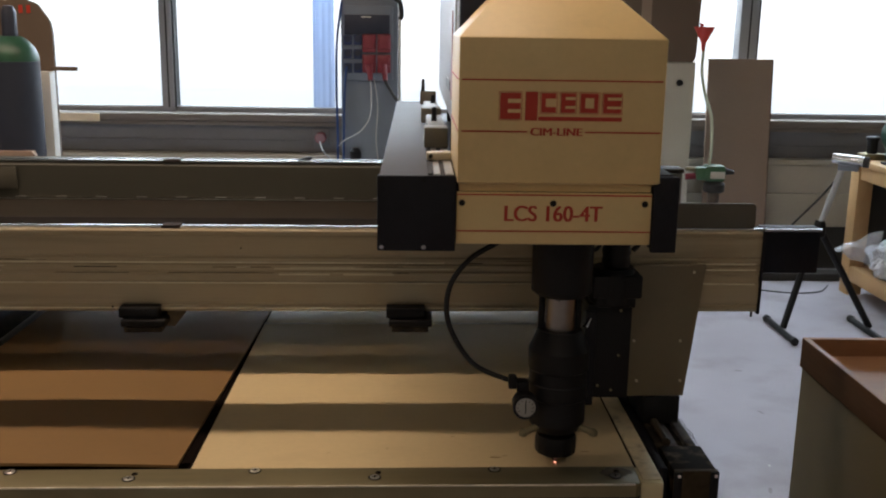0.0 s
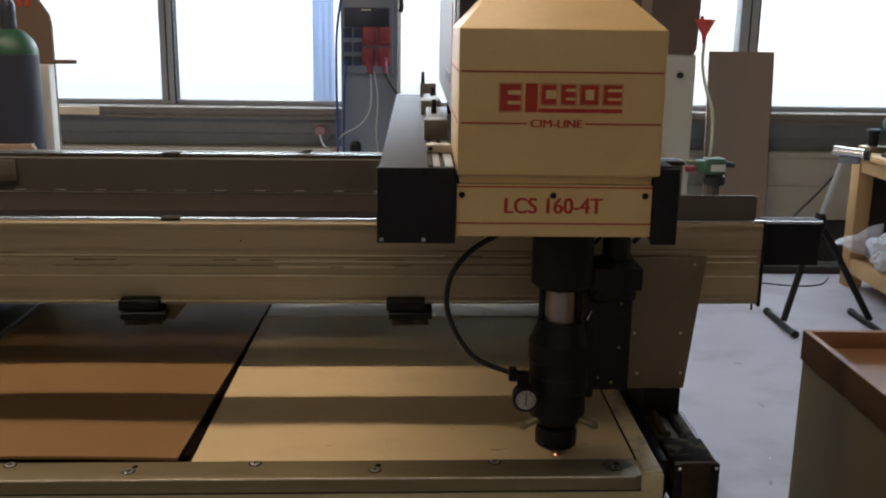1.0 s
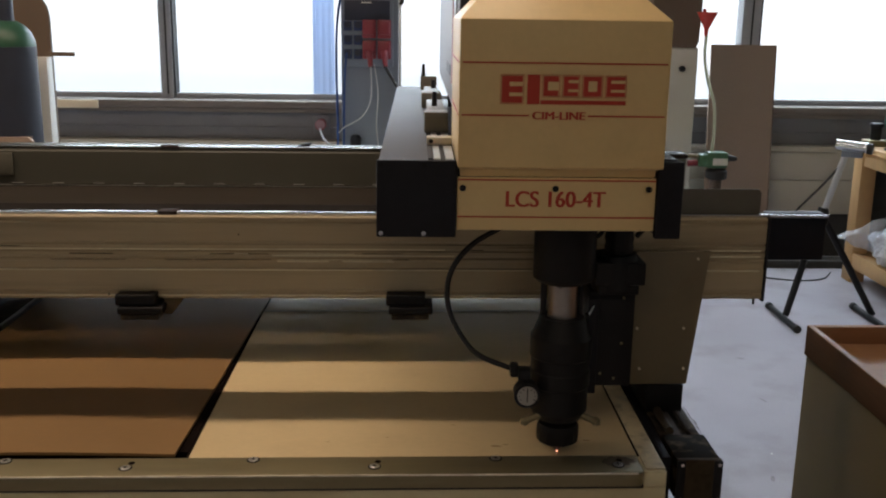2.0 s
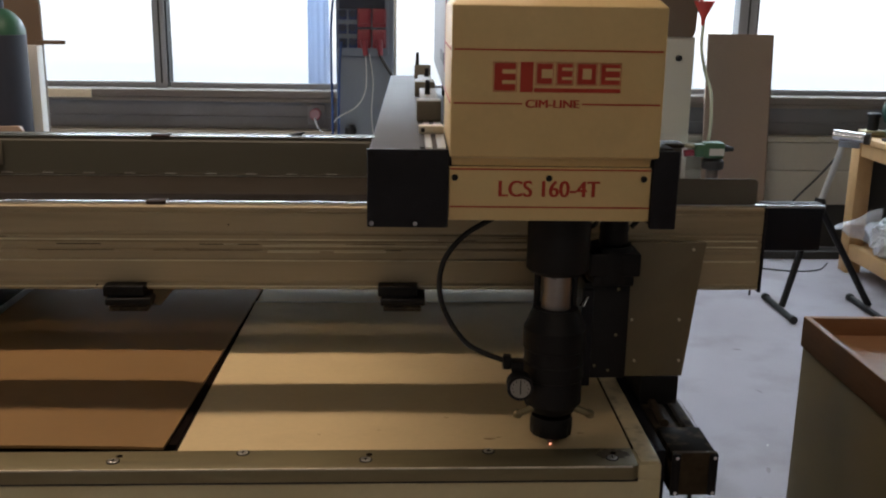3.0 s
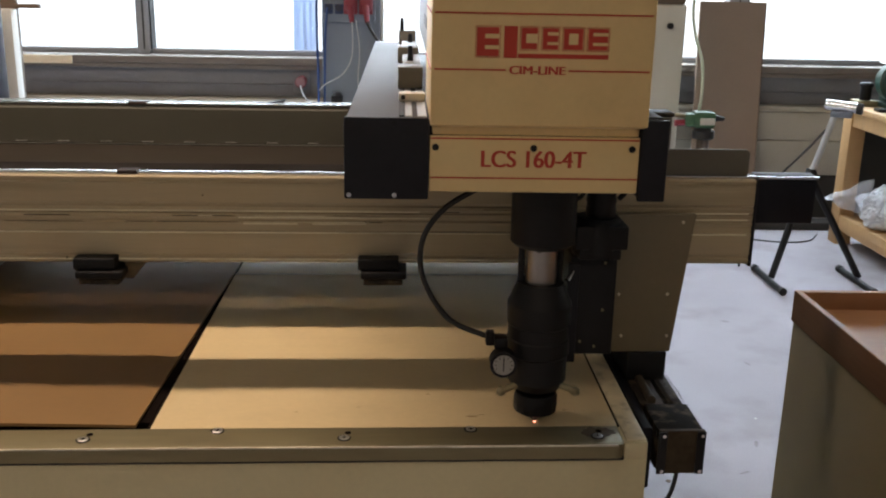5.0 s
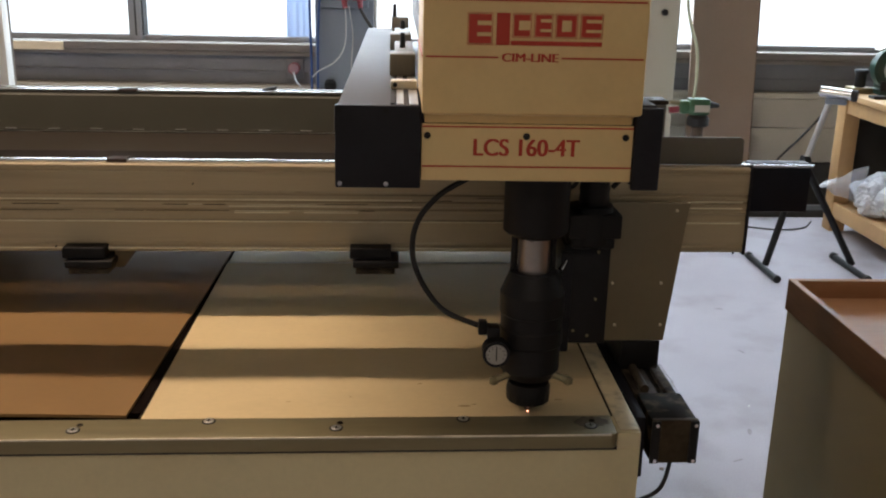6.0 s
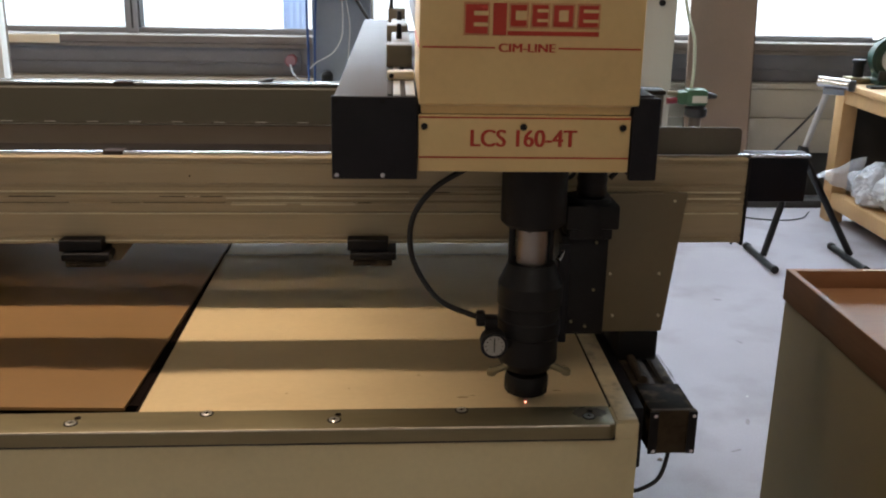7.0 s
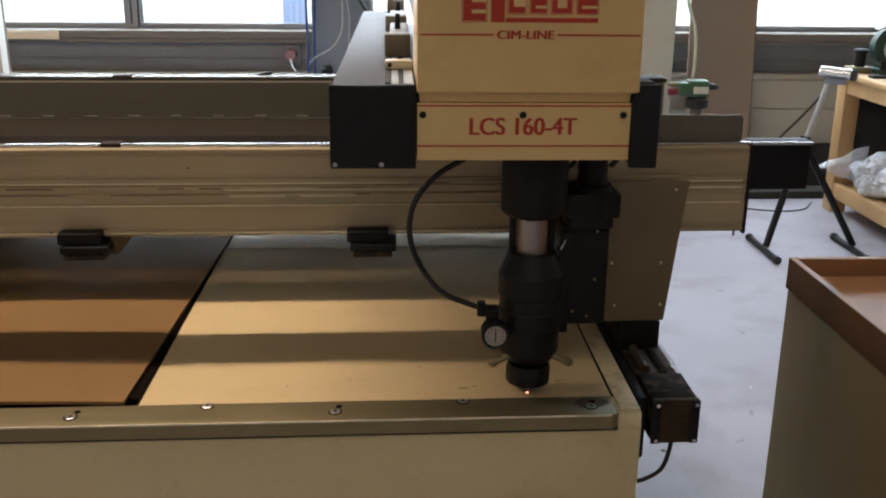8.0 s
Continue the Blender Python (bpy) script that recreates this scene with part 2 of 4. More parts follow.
def letters(name, text, x, y, z, width, height, parent, bold):
    """Raised lettering that faces the camera side, from its lower left corner."""
    curve = bpy.data.curves.new(name, "FONT")
    curve.body, curve.size, curve.extrude, curve.offset = text, 1.0, 0.0, 0.0
    tmp = bpy.data.objects.new(name, curve)
    mesh = bpy.data.meshes.new_from_object(tmp)
    xs, ys = [v.co.x for v in mesh.vertices], [v.co.y for v in mesh.vertices]
    sx, sy = width / (max(xs) - min(xs)), height / (max(ys) - min(ys))
    x0, y0 = min(xs), min(ys)
    for v in mesh.vertices:
        v.co = (x + (v.co.x - x0) * sx, y, z + (v.co.y - y0) * sy)
    bpy.data.objects.remove(tmp)
    bm = bmesh.new()
    bm.from_mesh(mesh)
    for k in (1, 2):
        twin = mesh.copy()
        twin.transform(Matrix.Translation((bold * k, -0.00012 * k, 0)))
        bm.from_mesh(twin)
    bm.to_mesh(mesh)
    bm.free()
    mesh.materials.clear()
    mesh.materials.append(RED)
    ob = new(name, mesh)
    ob.parent = parent
    return ob


def structure(name, bm, material, label=""):
    return tagged(part(name, bm, material, None, label), kind="structure")


# ---- the room ----
X0, X1, Y0, Y1 = -6.0, 6.5, -5.0, 6.29
structure("floor", box(B(), X0 - 0.3, X1 + 0.3, Y0 - 0.3, Y1 + 0.3, -0.2, 0.0), CONCRETE, "pale grey sealed concrete workshop floor with scuffs")
structure("ceiling", box(B(), X0 - 0.3, X1 + 0.3, Y0 - 0.3, Y1 + 0.3, CEIL, CEIL + 0.2), CEIL_M, "pale painted workshop ceiling")
structure("wall_west", box(B(), X0 - 0.3, X0, Y0, Y1, 0, CEIL), PLASTER, "plain pale plaster wall")
structure("wall_east", box(B(), X1, X1 + 0.3, Y0, Y1, 0, CEIL), PLASTER, "plain pale plaster wall")
structure("wall_south", box(B(), X0 - 0.3, X1 + 0.3, Y0 - 0.3, Y0, 0, CEIL), PLASTER, "plain pale plaster wall")
bm = B()
SILL_Z, HEAD_Z = 1.02, 2.95
box(bm, X0 - 0.3, X1 + 0.3, Y1, Y1 + 0.3, 0, SILL_Z)
box(bm, X0 - 0.3, X1 + 0.3, Y1, Y1 + 0.3, HEAD_Z, CEIL)
box(bm, X0 - 0.3, -5.2, Y1, Y1 + 0.3, SILL_Z, HEAD_Z)
box(bm, 5.6, X1 + 0.3, Y1, Y1 + 0.3, SILL_Z, HEAD_Z)
structure("wall_north", bm, PLASTER, "plaster wall under a long window band")
# window band with its posts
MULLIONS = ((-5.16, 0.08), (-3.35, 0.10), (-1.60, 0.095), (0.62, 0.10), (2.265, 0.135), (4.1, 0.10), (5.56, 0.08))
for k, ((a, wa), (b, wb)) in enumerate(zip(MULLIONS, MULLIONS[1:])):
    win = tagged(new("window_%d" % (k + 1)), "fixed window with grey metal frame and bright daylight", kind="structure")
    x0, x1 = a + wa / 2, b - wb / 2
    part("window_sill", box(B(), x0, x1, Y1 + 0.02, Y1 + 0.12, SILL_Z + 0.001, SILL_Z + 0.035, 0.004), FRAME, win)
    part("window_frame", box(B(), x0, x1, Y1 + 0.02, Y1 + 0.12, HEAD_Z - 0.05, HEAD_Z - 0.001, 0.004), FRAME, win)
    part("window_frame", box(B(), b - wb / 2, b + wb / 2 - 0.012, Y1 + 0.0, Y1 + 0.13, SILL_Z, HEAD_Z, 0.006), FRAME, win)
    part("gasket", box(B(), b + wb / 2 - 0.012, b + wb / 2, Y1 + 0.01, Y1 + 0.12, SILL_Z + 0.03, HEAD_Z - 0.05), RUBBER, win)
    part("post_joint", box(B(), b - 0.006, b + 0.004, Y1 - 0.003, Y1 - 0.0005, SILL_Z + 0.03, HEAD_Z - 0.05), RUBBER, win)
    pane = part("pane", box(B(), x0, x1, Y1 + 0.07, Y1 + 0.078, SILL_Z + 0.03, HEAD_Z - 0.05), GLASS, win)
    pane.visible_shadow = False
blind = thing("vertical_blind", (-0.57, Y1 + 0.06, SILL_Z + 0.036), "gathered pale blue vertical blind slats in the window", "blind")
for k in range(7):
    bx = -0.645 + k * 0.0205
    turn = 0.006 + 0.012 * ((k * 37) % 5) / 5
    part("slat", prism(B(), ((bx, Y1 + 0.03), (bx + 0.0195, Y1 + 0.03 + turn), (bx + 0.0195, Y1 + 0.032 + turn), (bx, Y1 + 0.032)), "z", SILL_Z + 0.036, HEAD_Z - 0.052), BLIND, blind)
structure("sill_board", box(B(), X0, X1, Y1 - 0.14, Y1 + 0.018, SILL_Z - 0.045, SILL_Z, 0.005), SILL, "brown-grey window sill board")
structure("sill_front", box(B(), X0, X1, Y1 - 0.12, Y1 - 0.1, SILL_Z - 0.075, SILL_Z - 0.047, 0.003), SILL)
structure("pale_sill_piece", box(B(), -2.6, -2.02, Y1 - 0.155, Y1 - 0.142, SILL_Z - 0.055, SILL_Z - 0.004, 0.003), SILL_PALE, "pale wood piece on the sill edge")
structure("cable_trunking", box(box(B(), X0, X1, Y1 - 0.075, Y1, 0.765, 0.944, 0.004), X0, X1, Y1 - 0.09, Y1 - 0.077, 0.84, 0.848, 0.002), TRUNK, "grey cable trunking along the wall")
bm = B()
box(bm, X0, X1, Y1 - 0.15, Y1, 0.726, 0.762, 0.006)
for z0, z1 in ((0.30, 0.530), (0.534, 0.722)):
    box(bm, X0, X1, Y1 - 0.13, Y1, z0, z1, 0.005)
structure("radiator_cover", bm, HEATER, "cream panelled radiator cover under the windows")
# Low strip added to fill the dark zone at the foot of the wall.
structure("floor_duct", box(B(), 1.72, X1, 5.84, 5.97, 0.0, 0.05, 0.004), DARK, "low dark strip along the foot of the wall")
structure("baseboard", box(B(), X0, X1, Y1 - 0.10, Y1, 0.0, 0.295), DARK, "dark recessed plinth along the wall")
# bright hazy distance outside
back = B()
box(back, -40, 40, 30, 30.2, -8, 30)
m = glow("hazy_sky", (0.97, 0.985, 1.0), 1.5)
nn, ll = m.node_tree.nodes, m.node_tree.links
tcn, sepn, rmp = nn.new("ShaderNodeTexCoord"), nn.new("ShaderNodeSeparateXYZ"), nn.new("ShaderNodeValToRGB")
mrn = nn.new("ShaderNodeMapRange")
mrn.inputs[1].default_value, mrn.inputs[2].default_value = -3.0, 3.0
ll.new(tcn.outputs["Object"], sepn.inputs[0])
ll.new(sepn.outputs[2], mrn.inputs[0])
ll.new(mrn.outputs[0], rmp.inputs[0])
els = rmp.color_ramp.elements
els[0].position, els[0].color = 0.30, (0.58, 0.66, 0.70, 1)
els[1].position, els[1].color = 0.62, (0.97, 0.985, 1.0, 1)
for pos, col in ((0.425, (0.60, 0.66, 0.69)), (0.435, (0.54, 0.56, 0.58)), (0.442, (0.63, 0.67, 0.69))):
    els.new(pos).color = (*col, 1)
ll.new(rmp.outputs[0], nn["Principled BSDF"].inputs["Emission Color"])
structure("backdrop", back, m, "blown-out hazy daylight")
structure("ground", box(B(), -40, 40, 6.6, 29.9, -2.6, -2.5), mat("pale_ground", (0.7, 0.74, 0.8), 0.8, scale=0.5), "pale snowy yard outside")

for ty, _, tx0, tx1 in TUBES:
    lamp = thing("ceiling_light", ((tx0 + tx1) / 2, ty, CEIL), "long white ceiling fixture with a fluorescent tube", "ceiling light", "ceiling light rows")
    part("housing", box(B(), tx0 - 0.05, tx1 + 0.05, ty - 0.06, ty + 0.06, CEIL - 0.06, CEIL, 0.006), WHITE, lamp)
    part("tube", cyl(B(), (tx0, ty, CEIL - 0.085), (tx1, ty, CEIL - 0.085), 0.013), TUBE, lamp)


# ---- the laser cutter ----
mc = thing("laser_cutter", (-0.8, 2.6, 0), "cream laser cutting machine with a black head over a flat bed", "laser cutter")
XL = -2.6
part("base", box(B(), XL, 0.53, 1.462, 3.20, 0.03, 0.700, 0.0012), BASE, mc, "cream enamelled sheet metal base")
for fx in (XL + 0.2, -1.0, 0.4):
    for fy in (1.6, 3.1):
        part("foot", cyl(B(), (fx, fy, 0), (fx, fy, 0.035), 0.03), RUBBER, mc)
part("bed", box(B(), XL + 0.05, 0.488, 1.53, 3.19, 0.702, 0.714), BED, mc, "dark cutting bed")
bar = part("edge_bar", prism(B(), ((XL, 1.447), (0.471, 1.447), (0.477, 1.449), (0.481, 1.453), (0.483, 1.460), (0.483, 1.527), (XL, 1.527)), "z", 0.7085, 0.737, 0.0015), STEEL, mc, "scuffed steel edge bar with bolts")
rs_ = random.Random(11)
outline = [(0.440 + 0.036 * rs_.uniform(0.75, 1.05) * math.cos(2 * math.pi * k / 28), 1.5005 + 0.0235 * rs_.uniform(0.7, 1.0) * math.sin(2 * math.pi * k / 28)) for k in range(28)]
part("stain", prism(B(), outline, "z", 0.7370, 0.7373), mat("dark_stain", (0.13, 0.105, 0.07), 0.6, 0.4, var=0.35, scale=40, bump=0.08), bar)
# Pale strip paints the light that the bar's front edge reflects.
part("worn_edge", box(B(), XL, 0.470, 1.4462, 1.4490, 0.7346, 0.7376), mat("pale_edge_highlight", (0.72, 0.67, 0.55), 0.4, var=0.3, scale=20), bar)
for k in range(9):
    sx = 0.4375 - 0.478 * k / 2
    sy = 1.483 if k % 2 == 0 else 1.533 - 0.018
    b2 = part("bolt", lathe(B(), sx, sy, ((0.0128, 0.737), (0.0128, 0.7378), (0.0115, 0.7382)), 24), BLACK, bar)
    part("bolt_head", lathe(B(), sx, sy, ((0.0098, 0.7381), (0.0098, 0.7388), (0.0085, 0.7395)), 20), ALU, bar)
    part("bolt_recess", box(box(B(), sx - 0.0055, sx + 0.0055, sy - 0.0012, sy + 0.0012, 0.7390, 0.7397), sx - 0.0012, sx + 0.0012, sy - 0.0055, sy + 0.0055, 0.7390, 0.7398), BURNT, bar)
    if k % 2 == 0:
        part("bolt_hole", lathe(B(), sx + 0.006, sy + 0.021, ((0.006, 0.737), (0.006, 0.7378)), 16), BURNT, bar)
part("base_corner", box(B(), 0.4855, 0.530, 1.462, 3.19, 0.7002, 0.7325, 0.0012), BASE, mc)
# Dark strip stands in for the shadow line under the overhanging bar.
part("joint_seal", box(B(), XL, 0.4845, 1.456, 1.5285, 0.7005, 0.708, 0.001), DARK, mc)
part("side_strip", box(B(), 0.490, 0.5295, 1.470, 3.19, 0.7327, 0.7365, 0.0015), mat("stained_cream_strip", (0.70, 0.60, 0.385), 0.55, var=0.12, scale=17, bump=0.12, dirt=0.45, dirt_colour=(0.10, 0.08, 0.05)), mc, "stained cream side strip")
part("base_side", box(B(), 0.5305, 0.5345, 1.475, 3.19, 0.10, 0.700, 0.003), BASE, mc)

part("dark_seam", box(B(), 0.4858, 0.4894, 1.530, 3.18, 0.7327, 0.7352), BURNT, mc)
part("left_guide", box(B(), -1.108, -1.100, 1.54, 3.18, 0.7145, 0.744, 0.001), ALU, mc, "thin bright guide along the bed")
part("left_channel", box(B(), -1.19, -1.110, 1.54, 3.18, 0.7145, 0.735, 0.002), BLACK_DIRTY, mc)
# linear drive along the side of the bed
drive = part("linear_drive", box(box(box(B(), 0.557, 0.648, 1.63, 3.18, 0.648, 0.712, 0.003), 0.557, 0.585, 1.63, 3.18, 0.713, 0.732, 0.002), 0.628, 0.648, 1.63, 3.18, 0.713, 0.728, 0.002), BLACK_DIRTY, mc, "dusty black linear drive")
part("drive_belt", box(B(), 0.590, 0.612, 1.64, 3.18, 0.713, 0.722, 0.001), mat("dusty_belt", (0.10, 0.075, 0.055), 0.7, var=0.4, scale=20, bump=0.2, dirt=0.5), drive)
mb = part("motor_box", box(B(), 0.561, 0.651, 1.512, 1.628, 0.650, 0.736, 0.003), mat("brown_dusty_box", (0.016, 0.013, 0.010), 0.85, spec=0.05, var=0.35, scale=13, bump=0.2, dirt=0.9, dirt_colour=(0.12, 0.088, 0.052)), mc, "dusty brown-black motor housing")
part("end_plate", prism(B(), ((0.563, 0.647), (0.652, 0.647), (0.652, 0.738), (0.563, 0.738)), "y", 1.500, 1.511, 0.0015), mat("brown_dust_plate", (0.060, 0.045, 0.028), 0.8, spec=0.1, var=0.35, scale=14, bump=0.1, dirt=0.35, dirt_colour=(0.12, 0.09, 0.06)), mb)
for sx in (0.570, 0.645):
    part("edge_rib", box(B(), sx - 0.0095, sx + 0.0075, 1.496, 1.4995, 0.648, 0.737, 0.001), BLACK, mb)
    for sz in (0.655, 0.730):
        part("screw", cyl(B(), (sx, 1.4925, sz), (sx, 1.4958, sz), 0.0038, 0.003, 14), CHROME, mb)
part("drive_rod", cyl(B(), (0.580, 1.64, 0.738), (0.580, 3.15, 0.738), 0.0095, seg=16), mat("dusty_rod", (0.075, 0.058, 0.04), 0.6, 0.0, spec=0.2, var=0.35, scale=16, bump=0.1, dirt=0.4), mc, "dusty brown guide rod")
bm = B()
tape = {}
for i in range(13):
    for j in range(6):
        u, v = i / 12, j / 5
        yy = 1.635 + 0.11 * u + 0.006 * noise.noise(Vector((9 * u, 5 * v, 2)))
        ang = math.pi * v
        rr = 0.017 + 0.006 * noise.noise(Vector((7 * u, 4 * v, 8)))
        tape[i, j] = bm.verts.new((0.632 + rr * math.cos(ang), yy, 0.731 + rr * math.sin(ang)))
for i in range(12):
    for j in range(5):
        bm.faces.new((tape[i, j], tape[i + 1, j], tape[i + 1, j + 1], tape[i, j + 1]))
bmesh.ops.solidify(bm, geom=bm.faces[:], thickness=0.0008)
part("film_sleeve", bm, FILM_THIN, mc, "crumpled clear film sleeve on the drive")
part("drive_side", box(B(), 0.5365, 0.5565, 1.53, 3.18, 0.60, 0.730, 0.002), BLACK_CAP, mc)
part("motor_cable", sweep(B(), ((0.619, 1.56, 0.655), (0.619, 1.555, 0.613), (0.603, 1.55, 0.562), (0.565, 1.55, 0.537), (0.549, 1.56, 0.532)), 0.0042), RUBBER, mc)
part("cable_gland", box(B(), 0.549, 0.556, 1.55, 1.57, 0.585, 0.625, 0.001), RUBBER, mc)


# the two bridge beams
def beam_outline(y, depth):
    f, g = y, y + 0.0032
    return ((f + 0.004, 0.990), (f, 0.994), (f, 1.001), (g, 1.003), (g, 1.008), (f, 1.010), (f, 1.056), (f + 0.003, 1.058), (f + 0.003, 1.072),
            (f, 1.074), (f, 1.078), (g, 1.080), (g, 1.084), (f, 1.086), (f, 1.094), (g, 1.096), (g, 1.100), (f, 1.102), (f, 1.109), (g, 1.111), (g, 1.115), (f, 1.117),
            (f, 1.157), (g, 1.159), (g, 1.163), (f, 1.165), (f, 1.169), (f + 0.003, 1.172), (y + depth, 1.172), (y + depth, 0.990))


BX1 = 0.802
fb = part("front_beam", prism(B(), beam_outline(1.776, 0.121), "x", XL, BX1), BEAM, mc, "cream profiled bridge beam")
# Pale beads paint in the highlights along the beam's ridges; some scratches share the colour.
RIDGE = mat("highlight_scratch_cream", (0.85, 0.76, 0.55), 0.3, var=0.25, scale=9, stretch=(0.3, 1, 1))
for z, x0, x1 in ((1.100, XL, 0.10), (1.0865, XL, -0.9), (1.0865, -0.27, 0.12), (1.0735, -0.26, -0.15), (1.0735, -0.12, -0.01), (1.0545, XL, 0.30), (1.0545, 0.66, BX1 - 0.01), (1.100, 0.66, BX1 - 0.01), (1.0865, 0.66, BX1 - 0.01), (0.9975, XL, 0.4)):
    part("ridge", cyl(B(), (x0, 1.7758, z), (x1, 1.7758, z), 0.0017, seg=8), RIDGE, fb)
part("beam_end", box(B(), BX1, BX1 + 0.006, 1.772, 1.90, 0.986, 1.174, 0.001), BLACK_CAP, fb)
part("rail", box(B(), XL, BX1 + 0.006, 1.786, 1.797, 1.1725, 1.179, 0.002), CHROME, fb, "bright steel guide rail")
part("rail_groove", box(B(), XL, BX1 - 0.002, 1.803, 1.8955, 1.1725, 1.1742), mat("dusty_top_tape", (0.022, 0.019, 0.017), 0.9, spec=0.0, var=0.3, scale=9, bump=0.1), fb)
for rx in (-1.32, -0.49, 0.30):
    part("rail_stop", box(B(), rx - 0.02, rx + 0.02, 1.784, 1.815, 1.173, 1.1800, 0.001), RUST, fb)
# The hidden skirt below 0.99 is added to limit daylight over the bed.
rb = part("rear_beam", prism(B(), ((2.805, 1.030), (2.808, 1.032), (2.808, 1.055), (2.805, 1.057), (2.805, 1.160), (2.808, 1.165), (2.808, 1.172), (2.92, 1.172), (2.92, 0.829), (2.805, 0.829)), "x", XL, BX1), REAR, mc, "grey-painted rear bridge beam")
part("rail", box(B(), XL, BX1, 2.806, 2.820, 1.1725, 1.179, 0.002), CHROME, rb)
for rx in (-0.734, 0.35, -1.8):
    part("rail_stop", box(B(), rx - 0.028, rx + 0.028, 2.804, 2.84, 1.173, 1.1800, 0.001), RUST, rb)
for k in range(22):
    part("clip", box(B(), -2.35 + k * 0.125, -2.316 + k * 0.125, 2.799, 2.8045, 1.0600, 1.0622, 0.0008), ALU, rb)
part("seam_strip", box(B(), XL, BX1, 2.801, 2.8045, 1.0535, 1.0555), ALU, rb)
part("cover_end", box(B(), XL, -1.215, 2.797, 2.804, 1.085, 1.155, 0.002), mat("pale_cover", (0.105, 0.098, 0.075), 0.5), rb)
part("cable_tray", box(B(), XL, BX1 - 0.1, 2.078, 2.212, 1.03, 1.055, 0.003), DECK, mc, "brown cable tray between the beams")
# Unseen slats added to thin the tube light into a weak stripe below.
for k in range(4):
    part("tray_slat", box(B(), XL, BX1 - 0.1, 2.2145 + 0.0185 * k, 2.2303 + 0.0185 * k, 1.03, 1.04, 0.001), DECK, mc)
part("deck", box(B(), XL, BX1 - 0.1, 2.287, 2.80, 1.03, 1.052, 0.003), DECK, mc, "brown sheet deck between the beams")
for y in (1.99, 2.98):
    part("bridge_foot", box(B(), 0.56, 0.64, y - 0.09, y + 0.09, 0.733, 0.989, 0.004), BLACK, mc)
# Plates added at both ends to block side light under the deck.
for ex in (XL + 0.06, 0.598):
    part("side_plate", box(B(), ex, ex + 0.024, 2.082, 2.802, 0.745, 0.989, 0.002), BLACK, mc, "added black plate that keeps side light from under the bridge")
for ex in (XL + 0.02, 0.70):
    part("cross_tie", box(B(), ex, ex + 0.05, 1.899, 2.803, 0.992, 1.028, 0.003), BLACK, mc)

part("spot_hole", cyl(B(), (-0.340, 1.7752, 1.132), (-0.340, 1.7775, 1.132), 0.0018, seg=14), DECK, fb)
part("spot_hole", cyl(B(), (-0.62, 1.7745, 1.0), (-0.62, 1.7775, 1.0), 0.002, seg=14), DECK, fb)
part("rail_clip", prism(B(), ((-0.345, 1.1795), (-0.30, 1.1795), (-0.29, 1.192), (-0.318, 1.188)), "y", 2.822, 2.834), BLACK, rb)
rng = random.Random(21)
for k in range(26):
    x0, lon = rng.uniform(-1.2, 0.25), rng.uniform(0.02, 0.16)
    z = rng.choice((1.0765, 1.0890, 1.0905, 1.0985, 1.1045))
    part("scratch", box(B(), x0, x0 + lon, 1.7752, 1.7766, z, z + rng.uniform(0.0008, 0.0018)), DECK if k % 3 else RIDGE, fb)
# clamps under the front beam
for x0 in (-0.600, -0.026):
    cl = part("clamp", box(box(B(), x0, x0 + 0.084, 1.745, 1.800, 0.983, 1.006, 0.003), x0 + 0.006, x0 + 0.100, 1.735, 1.835, 0.966, 0.981, 0.003), BLACK, mc, "black clamp block")
    part("jaw", box(B(), x0 + 0.012, x0 + 0.092, 1.739, 1.83, 0.953, 0.9645, 0.002), BLACK_DIRTY, cl)
part("wedge", prism(B(), ((-0.505, 0.9895), (-0.462, 0.9895), (-0.49, 0.954), (-0.505, 0.954)), "y", 1.78, 1.80), mat("brown_wedge", (0.10, 0.075, 0.04), 0.6), mc)

# coupling plate and end motor
ZINC = mat("zinc_screw", (0.75, 0.68, 0.52), 0.4, 0.5, var=0.05, bump=0)
cp = part("coupling_plate", prism(B(), ((0.470, 1.106), (0.671, 1.107), (0.667, 1.085), (0.638, 0.806), (0.505, 0.806), (0.470, 0.90)), "y", 1.738, 1.752, 0.0015), TAUPE, mc, "taupe coupling plate with small screws")
for sx, sz in ((0.508, 1.092), (0.642, 1.092), (0.519, 0.936), (0.622, 0.936), (0.530, 0.843), (0.628, 0.843)):
    part("screw", cyl(B(), (sx, 1.7335, sz), (sx, 1.7378, sz), 0.0032, 0.0026, 12), ZINC, cp)
part("coupling_block", prism(B(), ((0.50, 1.10), (0.652, 1.10), (0.626, 0.81), (0.50, 0.81)), "y", 1.753, 1.775), BLACK, mc)
part("carriage", box(B(), 0.552, 0.636, 1.75, 1.90, 0.7335, 0.800, 0.004), BLACK, mc)
em = part("end_motor", box(B(), 0.8085, 0.938, 1.790, 1.835, 1.076, 1.170, 0.004), mat("blue_black_box", (0.010, 0.012, 0.019), 0.5, spec=0.2, var=0.2), mc, "black motor box with a bright top plate")
part("top_plate", box(B(), 0.8085, 0.938, 1.786, 1.832, 1.1715, 1.179, 0.002), mat("scuffed_top", (0.05, 0.05, 0.06), 0.65, 0.0, spec=0.15, var=0.45, scale=18, bump=0.05), em)
part("top_edge", box(B(), 0.8085, 0.938, 1.784, 1.7855, 1.173, 1.179), CHROME, em)
jb = part("junction_box", box(B(), 0.556, 0.632, 1.842, 1.894, 1.1735, 1.292, 0.003), OLIVE, mc, "small grey-brown junction box on the beam")
part("lid", box(B(), 0.553, 0.635, 1.839, 1.896, 1.2925, 1.302, 0.003), BLACK_DIRTY, jb)
